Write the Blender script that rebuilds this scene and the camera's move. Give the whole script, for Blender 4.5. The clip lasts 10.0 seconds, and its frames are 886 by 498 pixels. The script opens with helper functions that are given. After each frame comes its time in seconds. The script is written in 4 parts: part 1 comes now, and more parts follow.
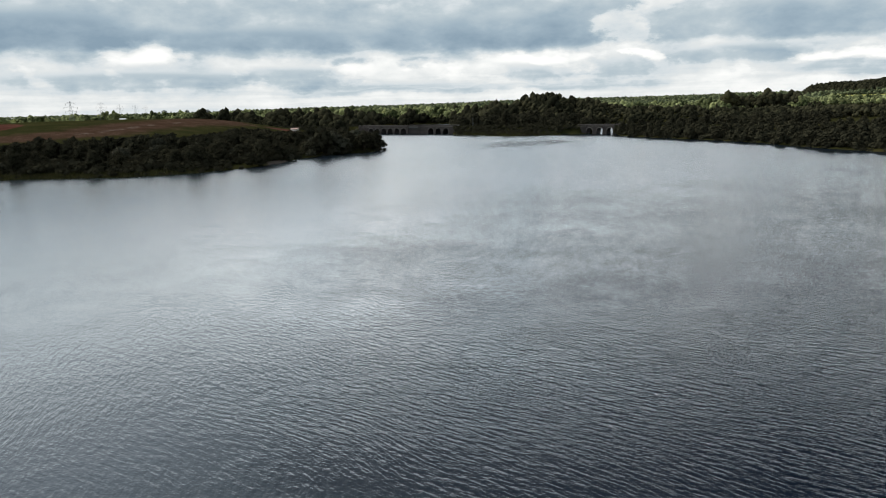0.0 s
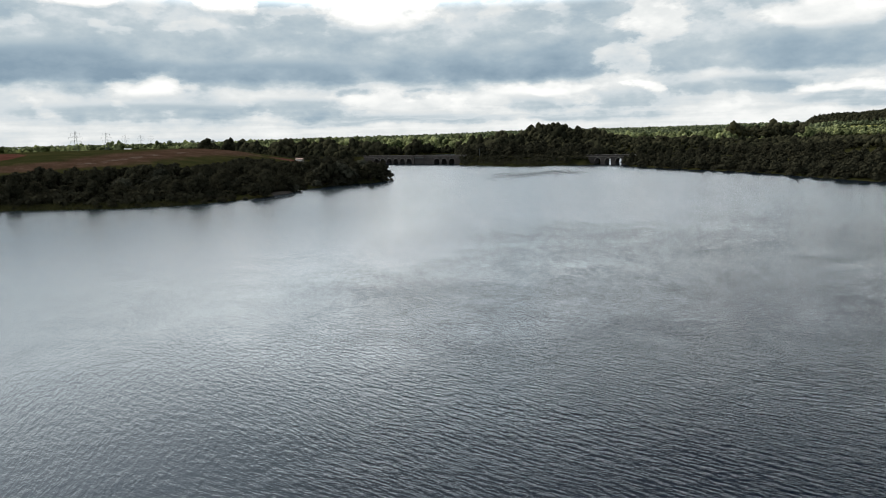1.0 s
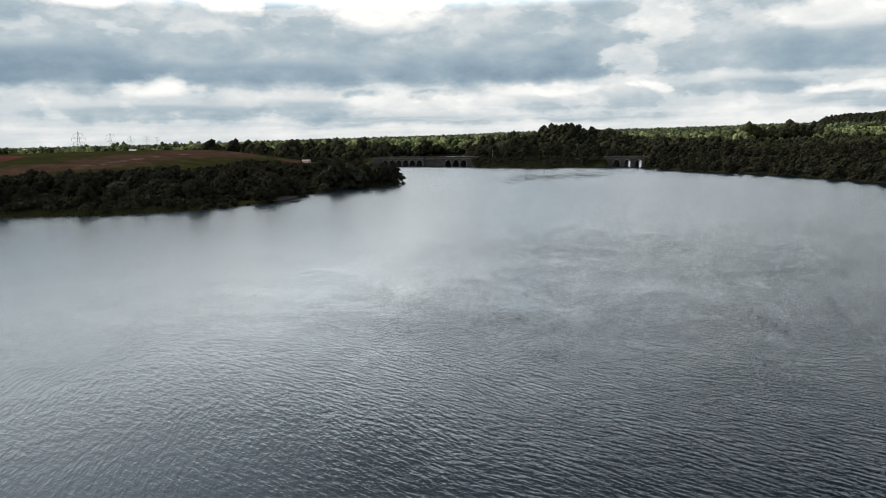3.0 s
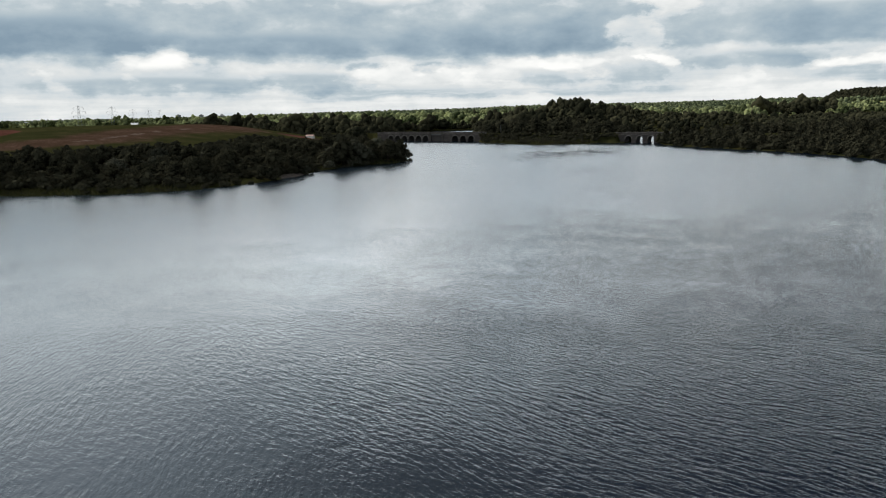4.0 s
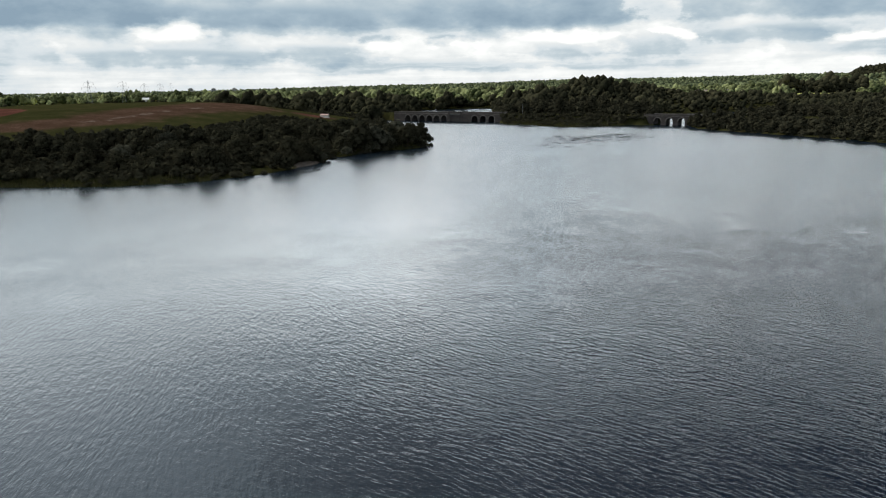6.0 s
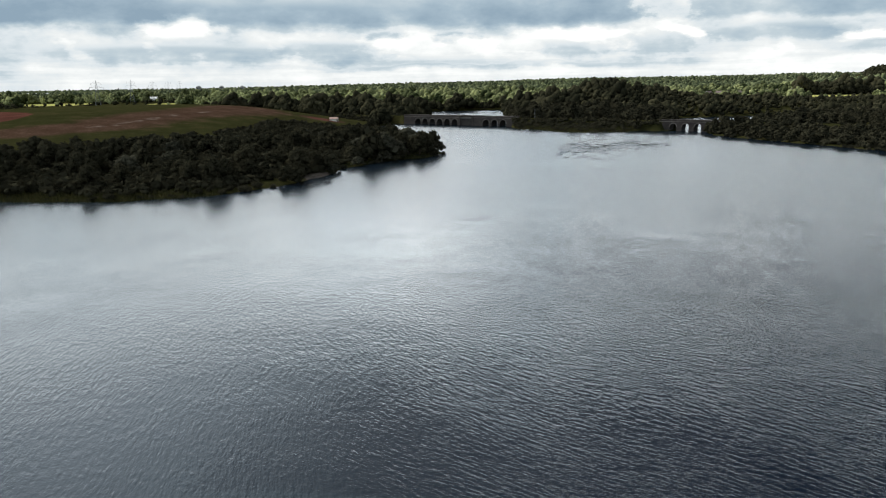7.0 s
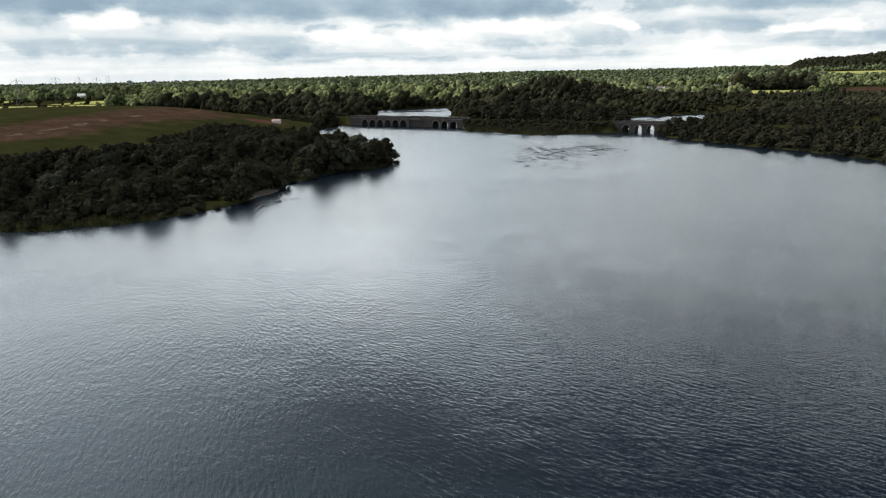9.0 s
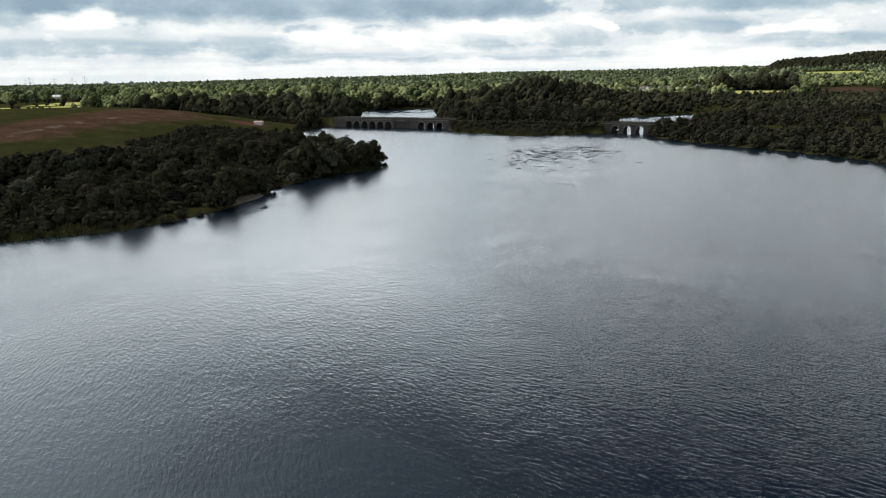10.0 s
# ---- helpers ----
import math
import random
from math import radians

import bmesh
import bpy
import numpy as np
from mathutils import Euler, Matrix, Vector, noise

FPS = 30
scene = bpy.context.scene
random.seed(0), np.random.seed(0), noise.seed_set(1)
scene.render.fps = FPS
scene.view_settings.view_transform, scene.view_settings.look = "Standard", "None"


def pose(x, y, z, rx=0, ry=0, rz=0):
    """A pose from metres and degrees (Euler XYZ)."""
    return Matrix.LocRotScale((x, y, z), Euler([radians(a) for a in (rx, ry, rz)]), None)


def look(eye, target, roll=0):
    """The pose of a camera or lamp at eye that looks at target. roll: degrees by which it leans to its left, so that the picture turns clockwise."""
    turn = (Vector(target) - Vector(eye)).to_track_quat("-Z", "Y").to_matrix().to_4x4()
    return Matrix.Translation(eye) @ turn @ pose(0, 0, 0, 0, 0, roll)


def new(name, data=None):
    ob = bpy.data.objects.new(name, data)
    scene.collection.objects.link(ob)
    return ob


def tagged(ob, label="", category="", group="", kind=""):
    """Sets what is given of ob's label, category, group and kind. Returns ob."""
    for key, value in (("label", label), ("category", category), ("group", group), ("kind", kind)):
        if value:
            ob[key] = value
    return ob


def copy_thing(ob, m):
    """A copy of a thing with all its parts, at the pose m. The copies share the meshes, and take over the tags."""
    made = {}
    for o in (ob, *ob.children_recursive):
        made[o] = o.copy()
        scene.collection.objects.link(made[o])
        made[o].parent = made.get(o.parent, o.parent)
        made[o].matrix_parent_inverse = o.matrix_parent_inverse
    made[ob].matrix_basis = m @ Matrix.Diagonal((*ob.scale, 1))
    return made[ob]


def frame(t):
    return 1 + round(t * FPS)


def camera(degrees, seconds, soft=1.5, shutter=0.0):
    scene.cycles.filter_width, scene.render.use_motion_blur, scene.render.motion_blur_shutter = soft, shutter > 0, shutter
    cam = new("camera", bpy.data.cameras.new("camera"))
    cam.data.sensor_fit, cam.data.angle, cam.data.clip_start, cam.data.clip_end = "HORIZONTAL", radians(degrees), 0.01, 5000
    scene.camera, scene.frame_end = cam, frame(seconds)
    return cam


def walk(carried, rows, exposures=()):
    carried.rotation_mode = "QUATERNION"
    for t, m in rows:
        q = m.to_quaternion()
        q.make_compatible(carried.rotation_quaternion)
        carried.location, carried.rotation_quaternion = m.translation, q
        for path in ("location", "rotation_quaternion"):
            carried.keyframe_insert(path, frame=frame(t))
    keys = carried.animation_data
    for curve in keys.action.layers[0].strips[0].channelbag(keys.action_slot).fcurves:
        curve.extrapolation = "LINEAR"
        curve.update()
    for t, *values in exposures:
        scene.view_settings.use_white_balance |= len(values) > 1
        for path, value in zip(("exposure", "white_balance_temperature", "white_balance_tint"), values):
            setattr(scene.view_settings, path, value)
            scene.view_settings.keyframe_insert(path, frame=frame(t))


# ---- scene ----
cam = camera(64.0, 10.0, soft=1.1)


def aim(x, y, z, yaw, pitch, roll):
    """A pose from the eye, yaw to the left, pitch up and roll, in degrees."""
    a, b = radians(yaw), radians(pitch)
    eye = Vector((x, y, z))
    return look(eye, eye + Vector((-math.sin(a) * math.cos(b), math.cos(a) * math.cos(b), math.sin(b))), roll)


PATH = [
    (0.0, aim(0.00, 0.00, 28.38, -0.001, -11.559, -1.357)),
    (0.5, aim(-1.41, 5.40, 28.23, 0.095, -10.319, -1.280)),
    (1.0, aim(-2.80, 10.87, 28.10, 0.193, -9.165, -1.301)),
    (1.5, aim(-4.13, 16.53, 27.88, 0.286, -8.929, -1.289)),
    (2.0, aim(-5.25, 22.39, 27.78, 0.450, -8.912, -1.263)),
    (3.5, aim(-9.13, 40.48, 28.52, 0.821, -9.475, -1.252)),
    (4.0, aim(-10.57, 46.00, 29.20, 1.025, -11.147, -1.176)),
    (4.5, aim(-12.13, 51.35, 29.86, 1.264, -12.739, -1.264)),
    (5.0, aim(-13.58, 56.65, 30.60, 1.406, -13.246, -1.244)),
    (5.5, aim(-14.98, 61.95, 31.85, 1.507, -13.217, -1.168)),
    (6.0, aim(-16.41, 67.25, 33.69, 2.040, -13.163, -0.935)),
    (7.5, aim(-21.33, 82.48, 41.46, 2.719, -13.493, -0.746)),
    (8.0, aim(-23.02, 87.26, 43.62, 2.851, -13.595, -0.706)),
    (8.5, aim(-24.63, 91.91, 44.86, 2.057, -13.778, -0.722)),
    (8.6, aim(-25.05, 92.86, 44.92, 1.250, -13.824, -0.748)),
    (8.7, aim(-25.47, 93.80, 44.98, 0.192, -13.870, -0.774)),
    (8.8, aim(-25.89, 94.75, 45.04, -1.005, -13.916, -0.800)),
    (8.9, aim(-26.31, 95.69, 45.10, -1.697, -13.962, -0.826)),
    (9.0, aim(-26.73, 96.64, 45.17, -2.091, -14.008, -0.852)),
    (9.5, aim(-28.75, 101.74, 45.17, -3.068, -14.024, -0.872)),
    (10.0, aim(-30.44, 107.06, 45.00, -3.608, -13.979, -0.889)),
]
walk(cam, PATH, [(0.0, -0.1), (2.0, -0.17), (3.5, -0.2), (5.0, -0.1), (8.0, 0.06), (10.0, 0.08)])

# ---- world, sun ----
world = bpy.data.worlds.new("sky")
scene.world = world
world.use_nodes = True
SUN_AZ, SUN_EL = -66.0, 38.0
GLOW_AZ, GLOW_EL = -32.0, 30.0


class Nodes:
    """Short hand for node trees."""

    def __init__(self, tree):
        self.tree = tree
        tree.nodes.clear()

    def add(self, kind, values=None, **props):
        node = self.tree.nodes.new(kind)
        for key, value in props.items():
            setattr(node, key, value)
        for key, value in (values or {}).items():
            if isinstance(value, bpy.types.NodeSocket):
                self.tree.links.new(value, node.inputs[key])
            else:
                node.inputs[key].default_value = value
        return node

    def math(self, op, a, b=0.0, c=0.0, clamp=False):
        return self.add("ShaderNodeMath", {0: a, 1: b, 2: c}, operation=op, use_clamp=clamp).outputs[0]

    def noise(self, vector, scale=1.0, detail=3.0, rough=0.5, distort=0.0):
        return self.add("ShaderNodeTexNoise", {"Vector": vector, "Scale": scale, "Detail": detail, "Roughness": rough,
                                               "Distortion": distort}).outputs["Fac"]

    def ramp(self, fac, stops, smooth=False):
        node = self.add("ShaderNodeValToRGB", {"Fac": fac})
        ramp = node.color_ramp
        ramp.interpolation = "EASE" if smooth else "LINEAR"
        while len(ramp.elements) < len(stops):
            ramp.elements.new(0.5)
        for element, (at, colour) in zip(ramp.elements, stops):
            element.position = at
            element.color = (*colour, 1) if isinstance(colour, tuple) else (colour, colour, colour, 1)
        return node.outputs["Color"]

    def mix(self, fac, a, b):
        return self.add("ShaderNodeMix", {0: fac, 6: a, 7: b}, data_type="RGBA").outputs[2]

    def xyz(self, x, y, z):
        return self.add("ShaderNodeCombineXYZ", {0: x, 1: y, 2: z}).outputs[0]

    def step(self, value, low, high):
        return self.add("ShaderNodeMapRange", {"Value": value, "From Min": low, "From Max": high},
                        interpolation_type="SMOOTHSTEP").outputs[0]


# Cloud masses and bright gaps: bearing, height in the sky, half width, half height (degrees), weight.
GREY_CLOUD = [(-14, 4.7, 10, 1.1, 0.2), (-28, 5.2, 8, 1.6, 0.28), (4, 5.2, 10, 1.3, 0.14), (9.5, 6.8, 6, 2.6, 0.05), (24.5, 5.3, 6, 1.2, 0.06),
              (-22, 2.1, 9, 0.75, 0.17), (-11.5, 2.2, 4.5, 0.8, 0.22), (23, 3.1, 6, 0.65, 0.24), (30.5, 1.8, 5.5, 0.6, 0.2), (13.8, 2.3, 2.6, 1.0, 0.16),
              (7, 2.0, 2.6, 0.6, 0.14), (0, 1.1, 14, 0.22, 0.12), (-7.5, 3.4, 1.6, 0.3, 0.2), (-1.3, 3.3, 1.9, 0.4, 0.24)]
BRIGHT_CLOUD = [(-22.5, 4.0, 3.4, 0.7, -0.32), (14.5, 5.4, 1.8, 1.8, -0.22), (-5, 9.6, 4.2, 1.6, -0.5), (-16.8, 10, 2.2, 0.8, -0.5), (-26, 9.9, 2.6, 0.6, -0.5),
                (16, 8.4, 2.2, 2.3, -0.28), (28, 7.8, 5, 1.2, -0.4), (-2, 2.6, 7, 1.0, -0.2), (16, 3.3, 1.6, 0.5, -0.28), (28.5, 2.7, 3.2, 0.4, -0.28),
                (8, 3.3, 5, 0.5, -0.24)]


def build_sky():
    n = Nodes(world.node_tree)
    way = n.add("ShaderNodeTexCoord").outputs["Generated"]
    split = n.add("ShaderNodeSeparateXYZ", {0: way})
    x, y, z = split.outputs
    az = n.math("MULTIPLY", n.math("ARCTAN2", x, y), 57.2958)
    el = n.math("MAXIMUM", n.math("MULTIPLY", n.math("ARCSINE", z), 57.2958), 0.0)

    def field(across, up, seed, detail, rough, distort=0.0):
        return n.math("SUBTRACT", n.noise(n.xyz(n.math("MULTIPLY", az, across), n.math("MULTIPLY", el, up), seed), 1.0, detail, rough, distort), 0.5)

    # Cloud: haze and thin banks along the horizon, broken heaps above them, then a broad deck with a flat, dark base.
    masses, heaps = field(0.075, 0.16, 3.7, 5.0, 0.5), field(0.26, 0.5, 9.1, 9.0, 0.58)
    banks = field(0.06, 1.1, 1.3, 6.0, 0.58)
    waver = n.math("ADD", el, n.math("ADD", n.math("MULTIPLY", masses, 1.3), n.math("MULTIPLY", heaps, 0.9)))
    depth = n.ramp(n.math("DIVIDE", waver, 30.0), [
        (0.0, 0.3), (0.03, 0.28), (0.042, 0.36), (0.07, 0.4), (0.1, 0.34), (0.13, 0.4), (0.146, 0.64), (0.2, 0.56), (0.27, 0.5),
        (0.36, 0.46), (0.45, 0.46), (1.0, 0.5)])
    thick = n.math("ADD", depth, n.math("ADD", n.math("MULTIPLY", masses, 0.42), n.math("MULTIPLY", heaps, 0.76)))
    thick = n.math("MULTIPLY_ADD", n.math("MULTIPLY", banks, n.math("SUBTRACT", 1.0, n.step(el, 1.4, 3.0))), 0.7, thick)
    ragged = n.xyz(n.math("MULTIPLY_ADD", field(0.3, 0.6, 21.0, 6.0, 0.6), 9.0, az), n.math("MULTIPLY_ADD", heaps, 1.6, el), 0.0)
    for blobs in (GREY_CLOUD, BRIGHT_CLOUD):
        for at_az, at_el, wide, tall, amount in blobs:
            off = n.add("ShaderNodeVectorMath", {0: ragged, 1: (at_az, at_el, 0.0)}, operation="SUBTRACT").outputs[0]
            off = n.add("ShaderNodeVectorMath", {0: off, 1: (1.0 / wide, 1.0 / tall, 0.0)}, operation="MULTIPLY").outputs[0]
            size = n.add("ShaderNodeVectorMath", {0: off}, operation="LENGTH").outputs["Value"]
            thick = n.math("MULTIPLY_ADD", n.step(size, 1.25, 0.55), amount, thick)
    # High up the cover is even.
    even = n.math("MULTIPLY", n.step(el, 11.0, 15.0), 0.75)
    thick = n.math("ADD", n.math("MULTIPLY", thick, n.math("SUBTRACT", 1.0, even)), n.math("MULTIPLY", even, 0.47))
    # Small heaped clouds with lit, crisp edges.
    puffs = n.step(field(0.36, 0.8, 14.2, 7.0, 0.52), 0.02, 0.14)
    belt = n.math("ADD", n.math("MULTIPLY", n.step(el, 1.2, 2.0), n.step(el, 4.4, 3.4)), n.step(el, 6.8, 8.2))
    thick = n.math("MULTIPLY_ADD", n.math("MULTIPLY", puffs, belt), -0.13, thick)
    cloud = n.ramp(thick, [(0.0, (1.15, 1.15, 1.12)), (0.3, (0.83, 0.865, 0.87)), (0.42, (0.72, 0.785, 0.82)), (0.52, (0.56, 0.65, 0.70)),
                           (0.72, (0.39, 0.50, 0.585)), (0.92, (0.275, 0.38, 0.475))])
    west, east = n.step(az, 4.0, 34.0), n.step(az, -3.0, -28.0)
    blue = n.math("MULTIPLY", n.step(el, 13.0, 30.0), n.math("MULTIPLY_ADD", west, 0.45, 0.35))
    cloud = n.mix(blue, cloud, (0.45, 0.60, 0.77, 1.0))
    # Unseen bright cloud above the deck, added to light the water; heavy westwards.
    a, b = radians(GLOW_AZ), radians(GLOW_EL)
    to_glow = n.add("ShaderNodeVectorMath", {0: way, 1: (math.sin(a) * math.cos(b), math.cos(a) * math.cos(b), math.sin(b))}, operation="DOT_PRODUCT")
    glow = n.math("POWER", n.math("MAXIMUM", to_glow.outputs["Value"], 0.0), 22.0)
    ahead = n.math("MULTIPLY", n.step(y, -0.2, 0.75), n.math("SUBTRACT", n.math("MULTIPLY_ADD", n.step(az, 2.0, 24.0), 0.22, 1.0), n.math("MULTIPLY", east, 0.55)))
    mid = n.math("MULTIPLY", ahead, n.math("SUBTRACT", 1.0, n.step(n.math("MULTIPLY_ADD", n.math("SUBTRACT", el, 13.0), n.math("MULTIPLY_ADD", west, 3.4, 1.0), 13.0), 11.0, 24.5)))
    upper = n.math("ADD", n.math("MULTIPLY_ADD", west, -0.56, 0.62), n.math("ADD", n.math("MULTIPLY", glow, 2.2), n.math("MULTIPLY", mid, 5.3)))
    level = n.step(el, 9.4, 12.0)
    strength = n.math("ADD", n.math("MULTIPLY", upper, level), n.math("SUBTRACT", 1.0, level))
    # The unseen sky behind is brightened to lift the trees' dark near sides.
    strength = n.math("MULTIPLY", strength, n.math("MULTIPLY_ADD", n.step(y, -0.5, 0.25), -0.9, 1.9))
    cloud_light = n.add("ShaderNodeBackground", {"Color": cloud, "Strength": strength}).outputs[0]
    sky = n.add("ShaderNodeTexSky", sky_type="NISHITA", sun_disc=False, sun_elevation=radians(SUN_EL),
                sun_rotation=radians(SUN_AZ), air_density=1.0, dust_density=0.5).outputs[0]
    sky_light = n.add("ShaderNodeBackground", {"Color": sky, "Strength": 0.09}).outputs[0]
    cover = n.step(thick, -0.6, -0.3)
    both = n.add("ShaderNodeMixShader", {0: cover, 1: sky_light, 2: cloud_light}).outputs[0]
    n.add("ShaderNodeOutputWorld", {"Surface": both})


build_sky()
sun = new("sun", bpy.data.lights.new("sun", "SUN"))
sun.data.energy, sun.data.angle, sun.data.color = 3.4, radians(1.5), (1.0, 0.95, 0.86)
a, b = radians(SUN_AZ), radians(SUN_EL)
sun.matrix_world = look((0, 0, 300), Vector((0, 0, 300)) - Vector((math.sin(a) * math.cos(b), math.cos(a) * math.cos(b), math.sin(b))))

# ---- materials ----


def material(name, build, rough=0.8, metal=0.0, spec=0.3, translucent=0.0):
    """A Principled material; build(n) returns its colour and its bump height (or None) with the bump's distance."""
    mat = bpy.data.materials.new(name)
    mat.use_nodes = True
    n = Nodes(mat.node_tree)
    colour, height, distance = build(n)
    bsdf = n.add("ShaderNodeBsdfPrincipled", {"Base Color": colour, "Roughness": rough, "Metallic": metal, "Specular IOR Level": spec})
    if height is not None:
        bump = n.add("ShaderNodeBump", {"Height": height, "Distance": distance, "Strength": 1.0})
        n.tree.links.new(bump.outputs[0], bsdf.inputs["Normal"])
    out = bsdf.outputs[0]
    if translucent:
        leaf = n.add("ShaderNodeBsdfTranslucent", {"Color": colour}).outputs[0]
        out = n.add("ShaderNodeMixShader", {0: translucent, 1: out, 2: leaf}).outputs[0]
    n.add("ShaderNodeOutputMaterial", {"Surface": out})
    return mat


def place(n):
    return n.add("ShaderNodeNewGeometry").outputs["Position"]


def two_tone(dark, light, scale, fine=4.0, bump=0.0):
    def build(n):
        at = place(n)
        wide, grain = n.noise(at, scale, 3.0), n.noise(at, scale * fine * 4, 4.0, 0.6)
        fac = n.math("ADD", n.math("MULTIPLY", wide, 0.6), n.math("MULTIPLY", grain, 0.4))
        return n.ramp(fac, [(0.3, dark), (0.7, light)]), (grain if bump else None), bump
    return build


def leafy(dark, light, per_island=False):
    def build(n):
        at = place(n)
        if per_island:
            own = n.add("ShaderNodeAttribute", attribute_name="tone").outputs["Fac"] if per_island == "tree" else n.add("ShaderNodeNewGeometry").outputs["Random Per Island"]
        else:
            own = n.add("ShaderNodeObjectInfo").outputs["Random"]
        grain = n.noise(at, 0.5, 4.0, 0.65)
        fac = n.math("ADD", n.math("MULTIPLY", own, 0.6), n.math("MULTIPLY", grain, 0.5))
        return n.ramp(fac, [(0.2, dark), (0.58, tuple(0.64 * p + 0.36 * q for p, q in zip(dark, light))), (0.9, light)]), grain, 0.4
    return build


def ground_colours(n):
    """Grass, with bare soil, crops and shingle where the land cover says so."""
    at = place(n)
    wide, mid, fine = n.noise(at, 0.012, 4.0), n.noise(at, 0.07, 5.0, 0.6), n.noise(at, 0.9, 5.0, 0.65)
    grass = n.ramp(n.math("ADD", n.math("MULTIPLY", mid, 0.6), n.math("MULTIPLY", fine, 0.4)),
                   [(0.3, (0.022, 0.022, 0.009)), (0.5, (0.033, 0.034, 0.013)), (0.7, (0.060, 0.050, 0.022))])
    soil = n.ramp(n.math("ADD", n.math("MULTIPLY", mid, 0.45), n.math("MULTIPLY", fine, 0.55)),
                  [(0.3, (0.036, 0.021, 0.014)), (0.5, (0.064, 0.038, 0.026)), (0.72, (0.135, 0.088, 0.063))])
    # Ripe crop, its colour raised further for sunlight on the far fields.
    crop = n.ramp(n.math("ADD", n.math("MULTIPLY", wide, 0.5), n.math("MULTIPLY", fine, 0.5)),
                  [(0.3, (0.28, 0.29, 0.085)), (0.7, (0.50, 0.47, 0.17))])
    stone = n.ramp(fine, [(0.3, (0.08, 0.062, 0.05)), (0.7, (0.21, 0.175, 0.15))])

    streaks = n.noise(n.add("ShaderNodeVectorMath", {0: at, 1: (0.16, 0.5, 0.3)}, operation="MULTIPLY").outputs[0], 1.0, 5.0, 0.65)

    def cover(name, low, high, ragged):
        value = n.add("ShaderNodeAttribute", attribute_name=name).outputs["Fac"]
        value = n.math("MULTIPLY_ADD", n.math("SUBTRACT", n.math("ADD", n.math("MULTIPLY", mid, 0.6), n.math("MULTIPLY", streaks, 0.4)), 0.5), ragged, value)
        return n.step(value, low, high)

    colour = n.mix(cover("soil", 0.3, 0.7, 1.1), grass, soil)
    clay = n.ramp(n.math("ADD", n.math("MULTIPLY", mid, 0.5), n.math("MULTIPLY", fine, 0.5)), [(0.3, (0.05, 0.020, 0.015)), (0.7, (0.13, 0.055, 0.042))])
    colour = n.mix(cover("clay", 0.4, 0.6, 1.7), colour, clay)
    colour = n.mix(cover("crop", 0.45, 0.55, 0.1), colour, crop)
    colour = n.mix(cover("shingle", 0.46, 0.6, 1.5), colour, stone)
    return colour, n.math("ADD", mid, fine), 0.5


def water_material():
    mat = bpy.data.materials.new("lake_water")
    mat.use_nodes = True
    n = Nodes(mat.node_tree)
    at = place(n)
    warp = n.add("ShaderNodeTexNoise", {"Vector": at, "Scale": 0.02, "Detail": 2.0}).outputs["Color"]
    warp = n.add("ShaderNodeVectorMath", {0: warp, 1: (12.0, 12.0, 0.0)}, operation="MULTIPLY").outputs[0]

    def waves(angle):
        """Short-crested wind waves whose crests lie at that angle."""
        turn = n.add("ShaderNodeVectorRotate", {"Vector": at, "Angle": radians(angle)}, rotation_type="Z_AXIS").outputs[0]
        turn = n.add("ShaderNodeVectorMath", {0: turn, 1: warp}, operation="ADD").outputs[0]
        long = n.add("ShaderNodeVectorMath", {0: turn, 1: (0.6, 1.9, 0.2)}, operation="MULTIPLY").outputs[0]
        short = n.add("ShaderNodeVectorMath", {0: turn, 1: (2.1, 5.0, 0.2)}, operation="MULTIPLY").outputs[0]
        return n.math("ADD", n.math("MULTIPLY", n.noise(long, 1.0, 1.5, 0.5, 0.25), 0.95), n.math("MULTIPLY", n.noise(short, 1.0, 3.0, 0.55, 0.3), 0.35))

    # Two trains cross: one from the west over the open water, one along the eastern bank.
    split = n.add("ShaderNodeSeparateXYZ", {0: at}).outputs
    drift = n.noise(at, 0.012, 2.0)
    side = n.step(n.math("MULTIPLY_ADD", n.math("SUBTRACT", drift, 0.5), 60.0, split[0]), -50.0, 0.0)
    height = n.math("ADD", n.math("MULTIPLY", waves(41), n.math("MULTIPLY_ADD", side, 0.9, 0.25)),
                    n.math("MULTIPLY", waves(74), n.math("MULTIPLY_ADD", side, -0.6, 0.75)))
    # Gusts roughen the water in patches; towards the far shore the ripples are short and fine.
    gust = n.noise(n.add("ShaderNodeVectorRotate", {"Vector": n.add("ShaderNodeVectorMath", {0: at, 1: warp}, operation="ADD").outputs[0], "Angle": radians(20)}, rotation_type="Z_AXIS").outputs[0], 0.11, 6.0, 0.68)
    lane = n.noise(n.add("ShaderNodeVectorMath", {0: at, 1: (0.004, 0.02, 0.0)}, operation="MULTIPLY").outputs[0], 1.0, 3.0, 0.55)
    reach = n.step(split[1], 160.0, 370.0)
    strength = n.math("MULTIPLY", n.math("MULTIPLY_ADD", n.step(gust, 0.3, 0.7), 0.4, 0.8), n.math("MULTIPLY_ADD", reach, -0.25, 1.0))
    bump = n.add("ShaderNodeBump", {"Height": n.math("MULTIPLY", height, strength), "Distance": 0.1, "Strength": 1.0}).outputs[0]
    rough = n.math("ADD", n.math("MULTIPLY_ADD", reach, 0.14, 0.1), n.math("MULTIPLY", n.math("SUBTRACT", lane, 0.5), 0.06))
    bsdf = n.add("ShaderNodeBsdfPrincipled", {"Base Color": (0.004, 0.010, 0.018, 1), "Roughness": rough,
                                              "IOR": 1.333, "Specular IOR Level": 0.5, "Normal": bump})
    n.add("ShaderNodeOutputMaterial", {"Surface": bsdf.outputs[0]})
    return mat


